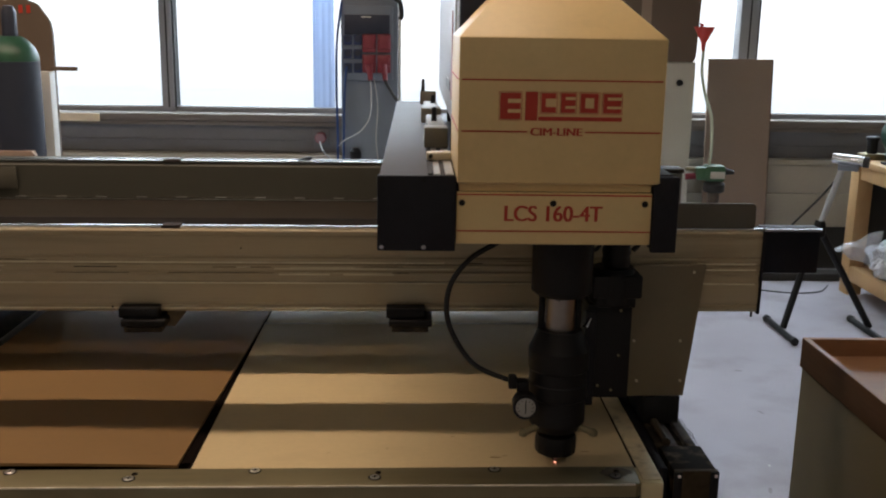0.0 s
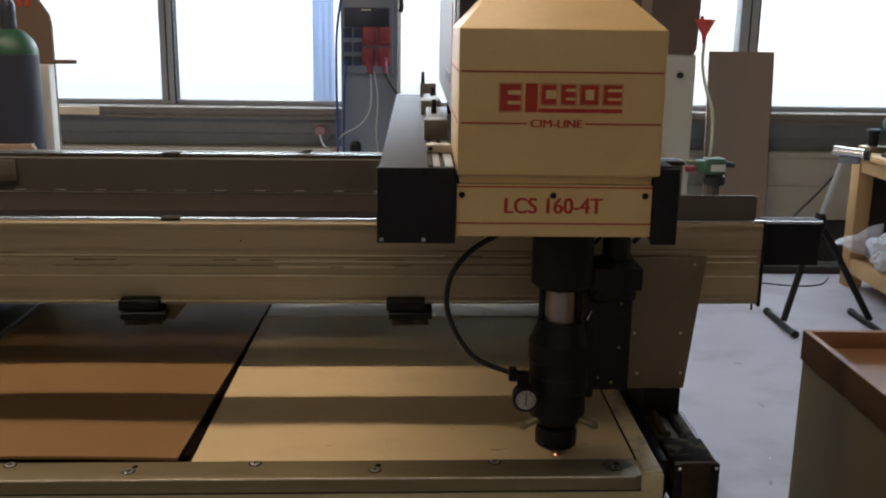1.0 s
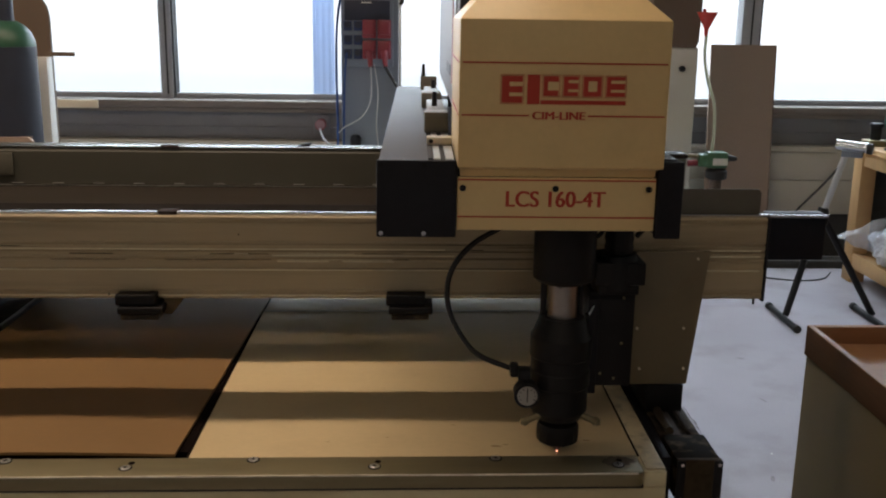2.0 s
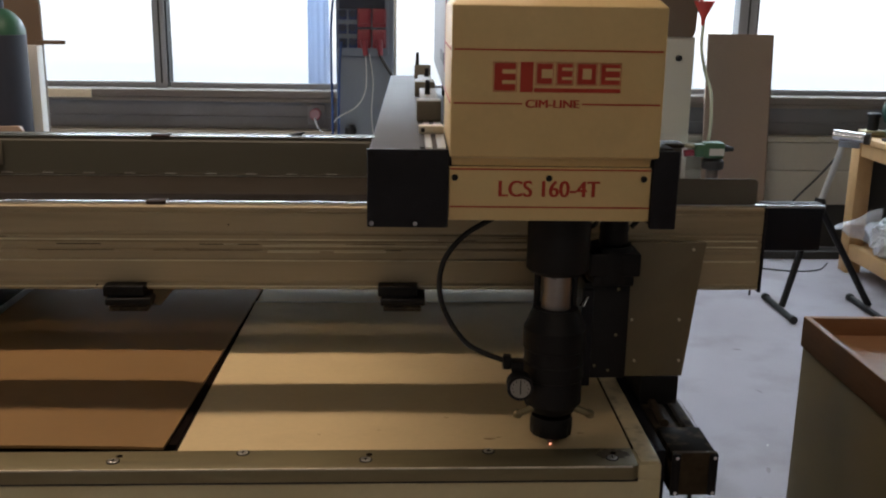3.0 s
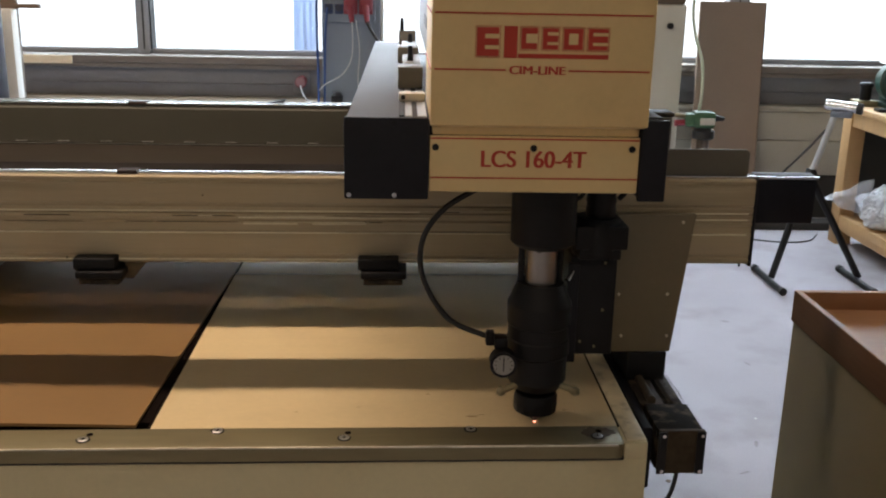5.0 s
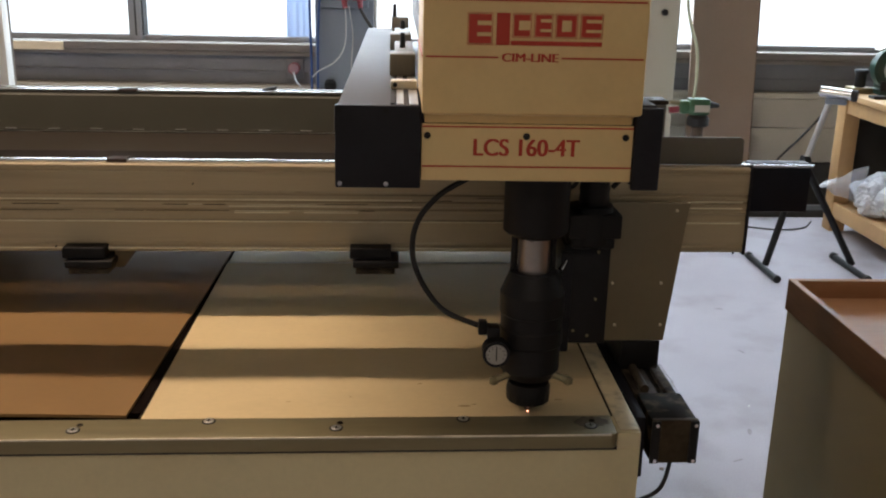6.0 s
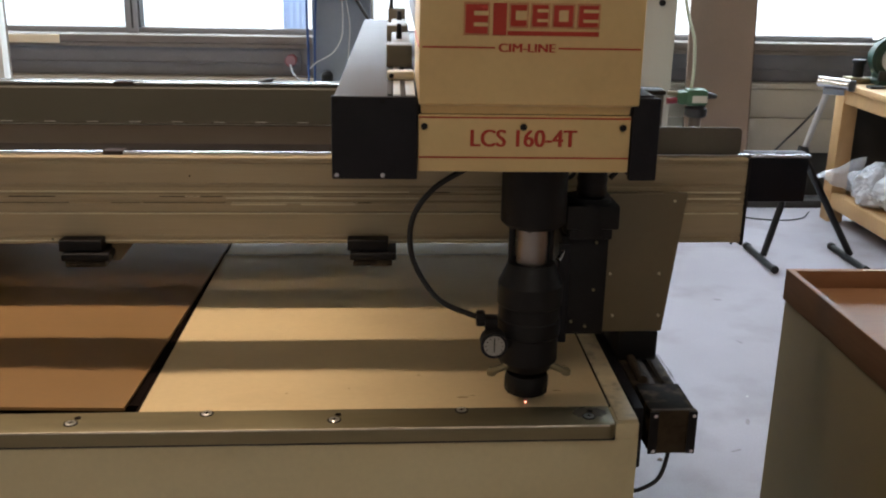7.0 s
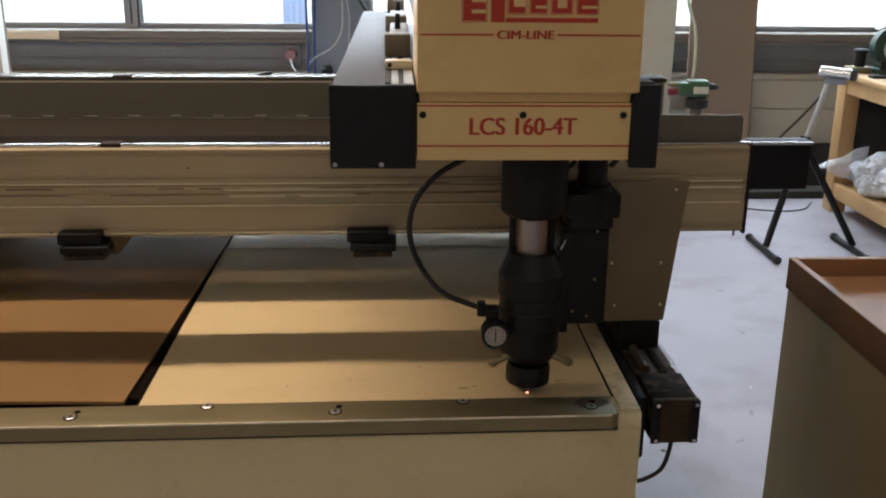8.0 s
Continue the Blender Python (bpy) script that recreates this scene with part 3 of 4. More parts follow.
part("end_guard", prism(B(), ((0.52, 1.1745), (0.793, 1.1745), (0.793, 1.224), (0.785, 1.2315), (0.52, 1.2315)), "y", 1.806, 1.810), OLIVE, mc, "olive sheet guard behind the rail")

# the machine stands a little askew to the window wall
SKEW = Matrix(((1, 0, 0, 0), (0.016, 1, 0, -0.016 * 0.48), (0, 0, 1, 0), (0, 0, 0, 1)))
for ob in mc.children_recursive:
    ob.data.transform(SKEW)

# ---- the arm that carries the laser and the cutting head ----
HX = 0.0
arm = part("left_arm", box(B(), -0.031, 0.104, 1.432, 3.20, 1.212, 1.343, 0.003), GREY_SHEET, mc, "grey-coated arm with black end cap")
cap = part("end_cap", box(B(), -0.034, 0.107, 1.418, 1.4315, 1.208, 1.346, 0.003), BLACK_CAP, arm)
for sx, sz in ((-0.026, 1.216), (0.050, 1.216), (-0.026, 1.338), (0.050, 1.338)):
    part("screw", cyl(B(), (sx, 1.4145, sz), (sx, 1.4178, sz), 0.0042, 0.0034, 14), CHROME if sz < 1.3 else BLACK, arm)
part("guide_strip", box(B(), 0.057, 0.066, 1.434, 3.19, 1.3435, 1.348, 0.001), RUBBER, arm)
part("guide_strip", box(B(), 0.067, 0.079, 1.434, 3.19, 1.3435, 1.3475, 0.001), ALU, arm)
part("guide_strip", box(B(), 0.088, 0.103, 1.434, 3.19, 1.3435, 1.3475, 0.001), ALU, arm)
for x0, x1, y0, y1, z1, mt in ((0.056, 0.104, 1.60, 1.63, 1.364, OFFWHITE), (0.053, 0.104, 1.80, 1.86, 1.392, OLIVE), (0.062, 0.104, 2.02, 2.30, 1.376, OLIVE), (0.05, 0.104, 2.35, 2.45, 1.388, OLIVE), (0.06, 0.104, 2.50, 2.85, 1.37, OLIVE), (0.050, 0.104, 2.98, 3.03, 1.392, OLIVE)):
    part("adjuster_block", box(B(), x0, x1, y0, y1, 1.3485, z1, 0.003), mt, arm)
for px, py, z0, z1 in ((0.060, 3.0, 1.392, 1.432), (0.080, 2.12, 1.376, 1.410), (0.082, 2.4, 1.398, 1.42)):
    part("pin", cyl(B(), (px, py, z0), (px, py, z1), 0.007, 0.005), BLACK, arm)
for z in (1.232, 1.262, 1.300, 1.325):
    part("side_groove", box(B(), -0.0335, -0.0312, 1.436, 3.19, z, z + 0.005, 0.0008), ALU if z > 1.29 else RUBBER, arm)
part("nut", cyl(B(), (0.064, 1.5995, 1.357), (0.064, 1.592, 1.357), 0.0045, seg=6), BLACK, arm)
arm2 = part("right_arm", box(B(), 0.464, 0.506, 1.432, 3.20, 1.212, 1.343, 0.003), GREY_SHEET, mc)
part("end_cap", box(B(), 0.4625, 0.509, 1.418, 1.4315, 1.208, 1.347, 0.003), BLACK_CAP, arm2)
part("guide_strip", box(B(), 0.47, 0.50, 1.434, 3.19, 1.3435, 1.350, 0.001), GREY_SHEET, arm2)
part("side_switch", box(box(B(), 0.5075, 0.565, 1.80, 1.92, 1.215, 1.30, 0.004), 0.51, 0.562, 1.81, 1.91, 1.3005, 1.306, 0.002), BLACK_DIRTY, arm2)
for y in (1.79, 2.82):
    part("arm_carriage", box(B(), 0.0, 0.10, y, y + 0.09, 1.1835, 1.211, 0.003), BLACK, mc)
    part("arm_carriage", box(B(), 0.464, 0.505, y, y + 0.09, 1.1835, 1.211, 0.003), BLACK, mc)
part("arm_floor", box(B(), 0.1045, 0.4635, 1.60, 3.20, 1.27, 1.30), BLACK, mc)
lh = part("laser_housing", box(B(), 0.118, 0.450, 1.735, 3.22, 1.385, 1.86, 0.006), HOUSING, mc, "pale grey laser tube housing")
part("front_panel", box(B(), 0.122, 0.446, 1.7285, 1.7345, 1.40, 1.855, 0.002), NAVY, lh)
part("corner_trim", box(B(), 0.1135, 0.1175, 1.76, 1.80, 1.39, 1.85, 0.001), ALU, lh)
part("emblem", prism(B(), ((1.90, 1.44), (2.02, 1.44), (1.96, 1.64)), "x", 0.1155, 0.1175), mat("faded_red", (0.35, 0.12, 0.10), 0.5), lh)
part("plain_mark", box(B(), 0.1155, 0.1175, 2.10, 2.35, 1.45, 1.475), mat("faded_grey_mark", (0.25, 0.27, 0.32), 0.5), lh)
for y in (1.85, 2.9):
    part("housing_foot", box(B(), 0.14, 0.43, y, y + 0.08, 1.301, 1.384, 0.003), BLACK, mc)

# head cover: straight skirt with a pyramid roof
CX0, CX1, CY0, CY1, CZ0, CZ1, CZ2 = 0.108, 0.469, 1.408, 1.722, 1.335, 1.588, 1.688
bm = B()
rings = []
for x0, x1, y0, y1, z in ((CX0 + 0.005, CX1 - 0.010, CY0 + 0.0205, CY1, CZ0 - 0.018), (CX0 + 0.004, CX1 - 0.009, CY0 + 0.018, CY1, CZ0 - 0.004), (CX0, CX1, CY0, CY1, CZ0 + 0.001), (CX0, CX1, CY0, CY1, CZ1), (CX0 + 0.094, CX1 - 0.094, CY0 + 0.155, CY1 - 0.03, CZ2)):
    rings.append([bm.verts.new(p) for p in ((x0, y0, z), (x1, y0, z), (x1, y1, z), (x0, y1, z))])
bm.faces.new(rings[0][::-1])
bm.faces.new(rings[-1])
for a, b in zip(rings, rings[1:]):
    for i in range(4):
        bm.faces.new((a[i], a[(i + 1) % 4], b[(i + 1) % 4], b[i]))
bmesh.ops.bevel(bm, geom=list(bm.edges), offset=0.0022, segments=3, profile=0.5, affect="EDGES")
cover = part("head_cover", bm, CREAM, mc, "cream moulded head cover with red stripes")
FY = CY0 - 0.0012
for z, x0, x1 in ((1.516, CX0 + 0.005, CX1 - 0.005), (1.427, CX0 + 0.005, 0.229), (1.427, 0.331, CX1 - 0.005)):
    part("stripe", box(B(), x0, x1, FY, CY0 + 0.001, z - 0.0013, z + 0.0013), RED, cover)
for z in (1.516, 1.427):
    part("stripe", box(B(), CX0 - 0.0012, CX0 + 0.001, CY0 + 0.005, CY1 - 0.006, z - 0.0013, z + 0.0013), RED, cover)
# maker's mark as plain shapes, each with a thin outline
MARK = ((0.1785, 0.2185, 1.4465, 1.4965), (0.2245, 0.2460, 1.4465, 1.4965), (0.2478, 0.3945, 1.4465, 1.4535), (0.2500, 0.2800, 1.4585, 1.4965), (0.2845, 0.3140, 1.4585, 1.4965), (0.3185, 0.3540, 1.4585, 1.4965), (0.3585, 0.3945, 1.4585, 1.4965))
for k, (x0, x1, z0, z1) in enumerate(MARK):
    g = 0.0 if k in (1, 2) else 0.0022
    part("plain_mark", box(B(), x0 + g, x1 - g, FY, CY0 + 0.001, z0 + g, z1 - g), RED, cover)
    if g:
        bm = B()
        for a0, a1, c0, c1 in ((x0, x1, z0, z0 + 0.0007), (x0, x1, z1 - 0.0007, z1), (x0, x0 + 0.0007, z0 + 0.0007, z1 - 0.0007), (x1 - 0.0007, x1, z0 + 0.0007, z1 - 0.0007)):
            box(bm, a0, a1, FY, CY0 + 0.001, c0, c1)
        part("mark_outline", bm, RED, cover)
for x0, x1, z0, z1 in ((0.194, 0.2170, 1.4770, 1.4840), (0.194, 0.2170, 1.4600, 1.4660), (0.2600, 0.2785, 1.4705, 1.4850), (0.2945, 0.3125, 1.4830, 1.4880), (0.2945, 0.3125, 1.4680, 1.4725), (0.3290, 0.3440, 1.4690, 1.4865), (0.3680, 0.3930, 1.4830, 1.4880), (0.3680, 0.3930, 1.4680, 1.4725)):
    part("mark_inlay", box(B(), x0, x1, FY - 0.0009, FY - 0.0002, z0, z1), CREAM_PLATE, cover)
letters("lettering", "CIM-LINE", 0.2345, FY, 1.4205, 0.0900, 0.0135, cover, 0.0009)
np_ = part("name_plate", box(B(), 0.1085, 0.4615, 1.424, 1.431, 1.221, 1.3165, 0.002), CREAM_PLATE, mc, "cream name plate with red lettering")
for z in (1.312, 1.2455):
    part("stripe", box(B(), 0.1095, 0.461, 1.4228, 1.4245, z - 0.0012, z + 0.0012), RED, np_)
for sx in (0.118, 0.282, 0.448):
    part("screw", cyl(B(), (sx, 1.4200, 1.2975), (sx, 1.4238, 1.2975), 0.0058, 0.005, 16), BLACK, np_)
letters("lettering", "LCS 160-4T", 0.1945, 1.4230, 1.2640, 0.1755, 0.0285, np_, 0.0012)
part("bracket", box(B(), 0.1085, 0.4615, 1.4315, 1.60, 1.225, 1.334), BLACK, mc)

# the cutting head
HC, HY = 0.325, 1.553
head = part("cutting_head", lathe(B(), HC, HY, ((0.046, 0.812), (0.053, 0.822), (0.057, 0.830), (0.057, 0.880), (0.060, 0.883), (0.060, 0.912), (0.058, 0.915), (0.058, 0.940), (0.061, 0.943), (0.061, 0.982), (0.057, 0.990), (0.044, 1.022)), 40), BLACK, mc, "black turned cutting head")
part("lens_tube", lathe(B(), HC, HY, ((0.029, 1.020), (0.029, 1.096)), 32), TUBE_STEEL, head)
for sx in (-0.036, 0.036):
    part("guide_rod", cyl(B(), (HC + sx, HY + 0.012, 1.0), (HC + sx, HY + 0.012, 1.10), 0.0065), BLACK, head)
part("upper_body", lathe(B(), HC, HY, ((0.052, 1.094), (0.060, 1.102), (0.060, 1.226)), 40), BLACK, head)
part("nozzle_knob", lathe(B(), HC + 0.001, HY, ((0.0035, 0.7385), (0.009, 0.744), (0.032, 0.756), (0.0415, 0.762), (0.0425, 0.770), (0.0425, 0.790), (0.039, 0.798), (0.024, 0.800), (0.022, 0.812)), 14), BLACK, head, "black fluted nozzle knob")
for s in (-1, 1):
    ear = part("wing_lever", sweep(B(), ((HC + s * 0.038, HY - 0.03, 0.826), (HC + s * 0.058, HY - 0.034, 0.819), (HC + s * 0.069, HY - 0.036, 0.814)), 0.0065), STEEL, head, "worn metal wing lever")
    part("lever_tip", lathe(B(), HC + s * 0.071, HY - 0.036, ((0.004, 0.806), (0.0085, 0.809), (0.0085, 0.818), (0.004, 0.822)), 14), STEEL, ear)
g = part("pressure_gauge", cyl(B(), (0.2545, 1.492, 0.878), (0.2545, 1.520, 0.880), 0.0245, seg=32), BLACK, mc, "small round pressure gauge with pale dial")
part("dial", cyl(B(), (0.2545, 1.4895, 0.878), (0.2545, 1.4918, 0.878), 0.0195, seg=32), DIAL, g)
part("rim", cyl(B(), (0.2545, 1.4912, 0.878), (0.2545, 1.495, 0.878), 0.0255, 0.0245, seg=32), BLACK_CAP, g)
bm = B()
for a in range(-120, 121, 30):
    c, s = math.sin(radians(a)), math.cos(radians(a))
    cyl(bm, (0.2545 + 0.0135 * c, 1.4892, 0.878 + 0.0135 * s), (0.2545 + 0.017 * c, 1.4892, 0.878 + 0.017 * s), 0.0007, seg=6)
part("scale_marks", bm, BLACK_CAP, g)
part("needle", box(B(), 0.2535, 0.2555, 1.4885, 1.4893, 0.866, 0.892), BLACK_CAP, g)
part("gauge_fitting", box(box(B(), 0.238, 0.262, 1.505, 1.535, 0.903, 0.925, 0.003), 0.222, 0.238, 1.51, 1.53, 0.908, 0.935, 0.003), BLACK, g)
part("air_hose", sweep(B(), ((0.244, 1.53, 0.918), (0.215, 1.53, 0.924), (0.15, 1.535, 0.955), (0.104, 1.54, 1.030), (0.102, 1.545, 1.103), (0.14, 1.55, 1.160), (0.206, 1.56, 1.20), (0.25, 1.57, 1.225)), 0.0052, 16), RUBBER, mc, "black air hose")
part("slide_block", box(B(), 0.386, 0.476, 1.585, 1.700, 0.862, 1.062, 0.003), BLACK, mc, "black slide block")
part("slide_rib", box(B(), 0.380, 0.402, 1.572, 1.590, 0.850, 1.050, 0.002), BLACK_CAP, mc)
for sx, sz in ((0.452, 1.05), (0.452, 0.955), (0.412, 0.89), (0.44, 0.88)):
    part("screw", cyl(B(), (sx, 1.5815, sz), (sx, 1.5846, sz), 0.003, 0.0024, 12), STEEL, mc)
part("collar", lathe(B(), 0.435, 1.60, ((0.044, 1.064), (0.047, 1.070), (0.047, 1.120), (0.040, 1.138)), 24), BLACK, mc)
part("collar_block", box(box(B(), 0.388, 0.487, 1.556, 1.67, 1.082, 1.128, 0.004), 0.396, 0.476, 1.560, 1.66, 1.062, 1.0815, 0.003), BLACK, mc)
part("bellow_tube", lathe(B(), 0.440, 1.60, ((0.027, 1.138), (0.029, 1.15), (0.027, 1.16), (0.029, 1.17), (0.027, 1.18), (0.028, 1.225)), 24), BLACK, mc)
part("thin_hose", sweep(B(), ((0.385, 1.57, 1.175), (0.398, 1.57, 1.185), (0.405, 1.575, 1.21), (0.402, 1.58, 1.225)), 0.004), RUBBER, mc)
part("thin_hose", sweep(B(), ((0.468, 1.58, 1.175), (0.480, 1.58, 1.19), (0.484, 1.585, 1.21), (0.478, 1.59, 1.225)), 0.005), RUBBER, mc)
part("mirror_screw", cyl(B(), (0.372, 1.535, 1.03), (0.384, 1.545, 1.045), 0.006, 0.003, 12), CHROME, mc)
part("laser_spot", lathe(B(), 0.3255, 1.546, ((0.0024, 0.7368), (0.0014, 0.7376)), 12), SPOT, mc, "glowing laser spot")

# ---- sheets on the bed ----
ply = thing("plywood_sheet", (0.04, 2.0, 0.7145), "pale plywood sheet lying on the cutting bed", "sheet")
part("panel", prism(B(), ((-0.4085, 1.529), (0.4850, 1.529), (0.4850, 2.496), (-0.4075, 2.496)), "z", 0.7145, 0.7355), PLYWOOD, ply)
part("charred_edge", prism(B(), ((-0.4155, 1.531), (-0.4090, 1.531), (-0.4080, 2.495), (-0.4105, 2.495)), "z", 0.7146, 0.7345), BURNT, ply)
# Back edge paled and raised to imitate window light grazing it.
part("back_edge", prism(B(), ((-0.4075, 2.4965), (0.488, 2.4965), (0.488, 2.5005), (-0.4075, 2.5005)), "z", 0.7146, 0.7385), mat("bright_ply_edge", (0.72, 0.66, 0.55), 0.5), ply)
for k, (mx_, my_, ms) in enumerate(((0.205, 1.575, 0.012), (0.225, 1.582, 0.006), (0.395, 1.60, 0.008), (-0.02, 1.62, 0.004), (-0.14, 1.60, 0.004), (0.12, 1.68, 0.005), (0.30, 1.80, 0.004), (0.43, 1.72, 0.006))):
    rr_ = random.Random(k)
    part("scorch_mark", prism(B(), [(mx_ + ms * rr_.uniform(0.6, 1.3) * math.cos(q), my_ + 0.3 * ms * rr_.uniform(0.6, 1.2) * math.sin(q)) for q in (0.1, 1.0, 1.9, 2.8, 3.9, 5.0)], "z", 0.7355, 0.7358), mat("scorch", (0.36, 0.235, 0.115), 0.7, var=0.2), ply)
ply2 = thing("plywood_sheet", (0.04, 2.8, 0.7145), "pale plywood sheet at the back of the cutting bed", "sheet")
part("panel", prism(B(), ((-0.405, 2.503), (0.488, 2.503), (0.488, 3.17), (-0.405, 3.17)), "z", 0.7145, 0.7345), PLYWOOD, ply2)
bm = B()
NX, NY = 14, 14
top, bot = {}, {}
for i in range(NX + 1):
    for j in range(NY + 1):
        v = j / NY
        xr = -0.436 + 0.036 * v
        x = -1.082 + (xr + 1.082) * i / NX
        y = 1.5315 + 1.35 * v
        z = 0.7385 + 0.006 * math.sin(math.pi * i / NX) * (1 - v)
        top[i, j] = bm.verts.new((x, y, z + 0.004))
        bot[i, j] = bm.verts.new((x, y, z - 0.002))
for i in range(NX):
    for j in range(NY):
        bm.faces.new((top[i, j], top[i + 1, j], top[i + 1, j + 1], top[i, j + 1]))
        bm.faces.new((bot[i, j], bot[i, j + 1], bot[i + 1, j + 1], bot[i + 1, j]))
rim = [(i, 0) for i in range(NX)] + [(NX, j) for j in range(NY)] + [(i, NY) for i in range(NX, 0, -1)] + [(0, j) for j in range(NY, 0, -1)]
for a, b in zip(rim, rim[1:] + rim[:1]):
    bm.faces.new((bot[a], bot[b], top[b], top[a]))
hard = tagged(part("hardboard_sheet", bm, HARDBOARD), "brown hardboard sheet lying on the cutting bed", "sheet")
# Black filler added so that the gap between the sheets stays dark.
strip = tagged(part("support_strip", box(B(), -1.05, -0.4165, 1.56, 2.86, 0.7145, 0.7335), BURNT), "black strip added under the hardboard sheet to keep the gap dark", "strip")

for ob in (*ply.children, *ply2.children, hard, strip):
    ob.data.transform(SKEW)

# ---- side cart with a tray top ----
cart = thing("cart", (1.4, 1.45, 0), "olive-grey wooden cart with a brown tray top", "cart")
KX0, KX1, KY0, KY1, KZ = 1.004, 1.80, 0.75, 1.996, 0.86
part("body", box(B(), KX0 + 0.004, KX1 - 0.004, KY0 + 0.004, KY1 - 0.004, 0.06, KZ - 0.075, 0.004), CART, cart)
for x0, x1, y0, y1 in ((KX0, KX0 + 0.016, KY0, KY1), (KX1 - 0.016, KX1, KY0, KY1), (KX0 + 0.0165, KX1 - 0.0165, KY0, KY0 + 0.016), (KX0 + 0.0165, KX1 - 0.0165, KY1 - 0.016, KY1)):
    part("rim", box(B(), x0, x1, y0, y1, KZ - 0.0745, KZ, 0.002), CART_EDGE if x1 - x0 < 0.1 else TRAY, cart, "wooden tray rim")
for x0, x1, y0, y1 in ((KX0 + 0.001, KX0 + 0.015, KY0 + 0.001, KY1 - 0.001), (KX0 + 0.0165, KX1 - 0.0165, KY1 - 0.015, KY1 - 0.001)):
    part("worn_rim_edge", box(B(), x0, x1, y0, y1, KZ + 0.0002, KZ + 0.0014), TRAY, cart, "paler top edge")
part("tray_floor", box(B(), KX0 + 0.017, KX1 - 0.017, KY0 + 0.017, KY1 - 0.017, KZ - 0.0745, KZ - 0.042), TRAY, cart)
for fx in (KX0 + 0.06, KX1 - 0.06):
    for fy in (KY0 + 0.06, KY1 - 0.06):
        part("castor", cyl(B(), (fx - 0.012, fy, 0.03), (fx + 0.012, fy, 0.03), 0.03), RUBBER, cart)
tagged(part("screw", lathe(B(), KX0 + 0.03, 1.86, ((0.004, KZ - 0.042), (0.004, KZ - 0.036), (0.002, KZ - 0.034)), 10), CHROME), "small loose screw on the tray", "screw")

# ---- roller stand ----
rs = thing("roller_stand", (2.28, 4.75, 0), "black folding roller stand with a steel roller", "roller stand")
for fx, leg in ((2.034, ((2.05, 4.72, 0.03), (2.20, 4.75, 0.62))), (2.515, ((2.535, 4.74, 0.03), (2.22, 4.75, 0.56)))):
    foot = part("foot", cyl(B(), (fx, 4.53, 0.018), (fx + 0.002, 4.92, 0.018), 0.0175), BLACK, rs)
    for fy in (4.515, 4.92):
        part("rubber_cap", cyl(B(), (fx, fy - 0.012, 0.0205), (fx, fy + 0.014, 0.0205), 0.0205), RUBBER, foot)
    part("leg", cyl(B(), *leg, 0.018), BLACK, rs)
part("pole", cyl(B(), (2.195, 4.75, 0.54), (2.295, 4.75, 0.90), 0.016), GREY_CABLE, rs)
br = part("bracket", prism(B(), ((2.268, 4.745), (2.352, 4.688), (2.370, 4.712), (2.286, 4.772)), "z", 0.893, 0.924, 0.003), COLUMN, rs)
part("roller", cyl(B(), (2.258, 4.79, 0.952), (2.383, 4.70, 0.944), 0.027), CHROME, rs)
part("roller_end", cyl(B(), (2.384, 4.699, 0.944), (2.405, 4.684, 0.9427), 0.029), RUBBER, rs)
part("clamp_knob", lathe(B(), 2.205, 4.74, ((0.02, 0.53), (0.03, 0.54), (0.03, 0.60), (0.02, 0.62)), 16), BLACK, rs)

# ---- workbench with its load ----
wb = thing("workbench", (3.2, 4.6, 0), "worn beech workbench with a lower shelf", "workbench")
WX0, WX1, WY0, WY1, WZ = 2.745, 3.50, 3.50, 5.62, 0.850
part("top", box(B(), WX0 - 0.012, WX1, WY0, WY1 + 0.01, WZ - 0.035, WZ, 0.004), BENCHWOOD, wb)
for lx in (WX0, WX1 - 0.10):
    for ly in (WY0 + 0.02, WY1 - 0.11):
        part("leg", box(B(), lx, lx + 0.095, ly, ly + 0.11, 0, WZ - 0.036, 0.004), BENCHWOOD, wb)
part("apron", box(B(), WX0 + 0.01, WX0 + 0.035, WY0 + 0.131, WY1 - 0.111, WZ - 0.12, WZ - 0.036, 0.003), BENCHWOOD, wb)
part("rail", box(B(), WX0 + 0.004, WX0 + 0.05, WY0 + 0.131, WY1 - 0.111, 0.095, 0.185, 0.003), BENCHWOOD, wb)
part("rail", box(B(), WX1 - 0.05, WX1 - 0.004, WY0 + 0.131, WY1 - 0.111, 0.095, 0.185, 0.003), BENCHWOOD, wb)
part("shelf", box(B(), WX0 + 0.051, WX1 - 0.051, WY0 + 0.131, WY1 - 0.02, 0.15, 0.180), BENCHWOOD, wb)
part("back_panel", box(B(), WX1 - 0.03, WX1 - 0.01, WY0 + 0.131, WY1 - 0.111, 0.186, WZ - 0.037), DARK, wb)
part("end_panel", box(B(), WX0 + 0.097, WX1 - 0.102, WY1 - 0.04, WY1 - 0.02, 0.181, WZ - 0.037), DARK, wb)

gr = thing("bench_grinder", (2.97, 5.5, WZ), "dark green bench grinder standing on the workbench", "bench grinder")
part("base", box(B(), 2.895, 3.07, 5.42, 5.60, WZ + 0.0005, WZ + 0.03, 0.006), GREEN_DARK, gr)
part("pedestal", box(B(), 2.925, 3.04, 5.46, 5.59, WZ + 0.031, WZ + 0.09, 0.01), GREEN_DARK, gr)
part("motor", cyl(B(), (2.975, 5.515, WZ + 0.155), (2.975, 5.61, WZ + 0.155), 0.075, seg=32), GREEN_DARK, gr)
part("wheel_guard", cyl(B(), (2.975, 5.455, WZ + 0.155), (2.975, 5.514, WZ + 0.155), 0.118, 0.118, seg=40), GREEN_DARK, gr)
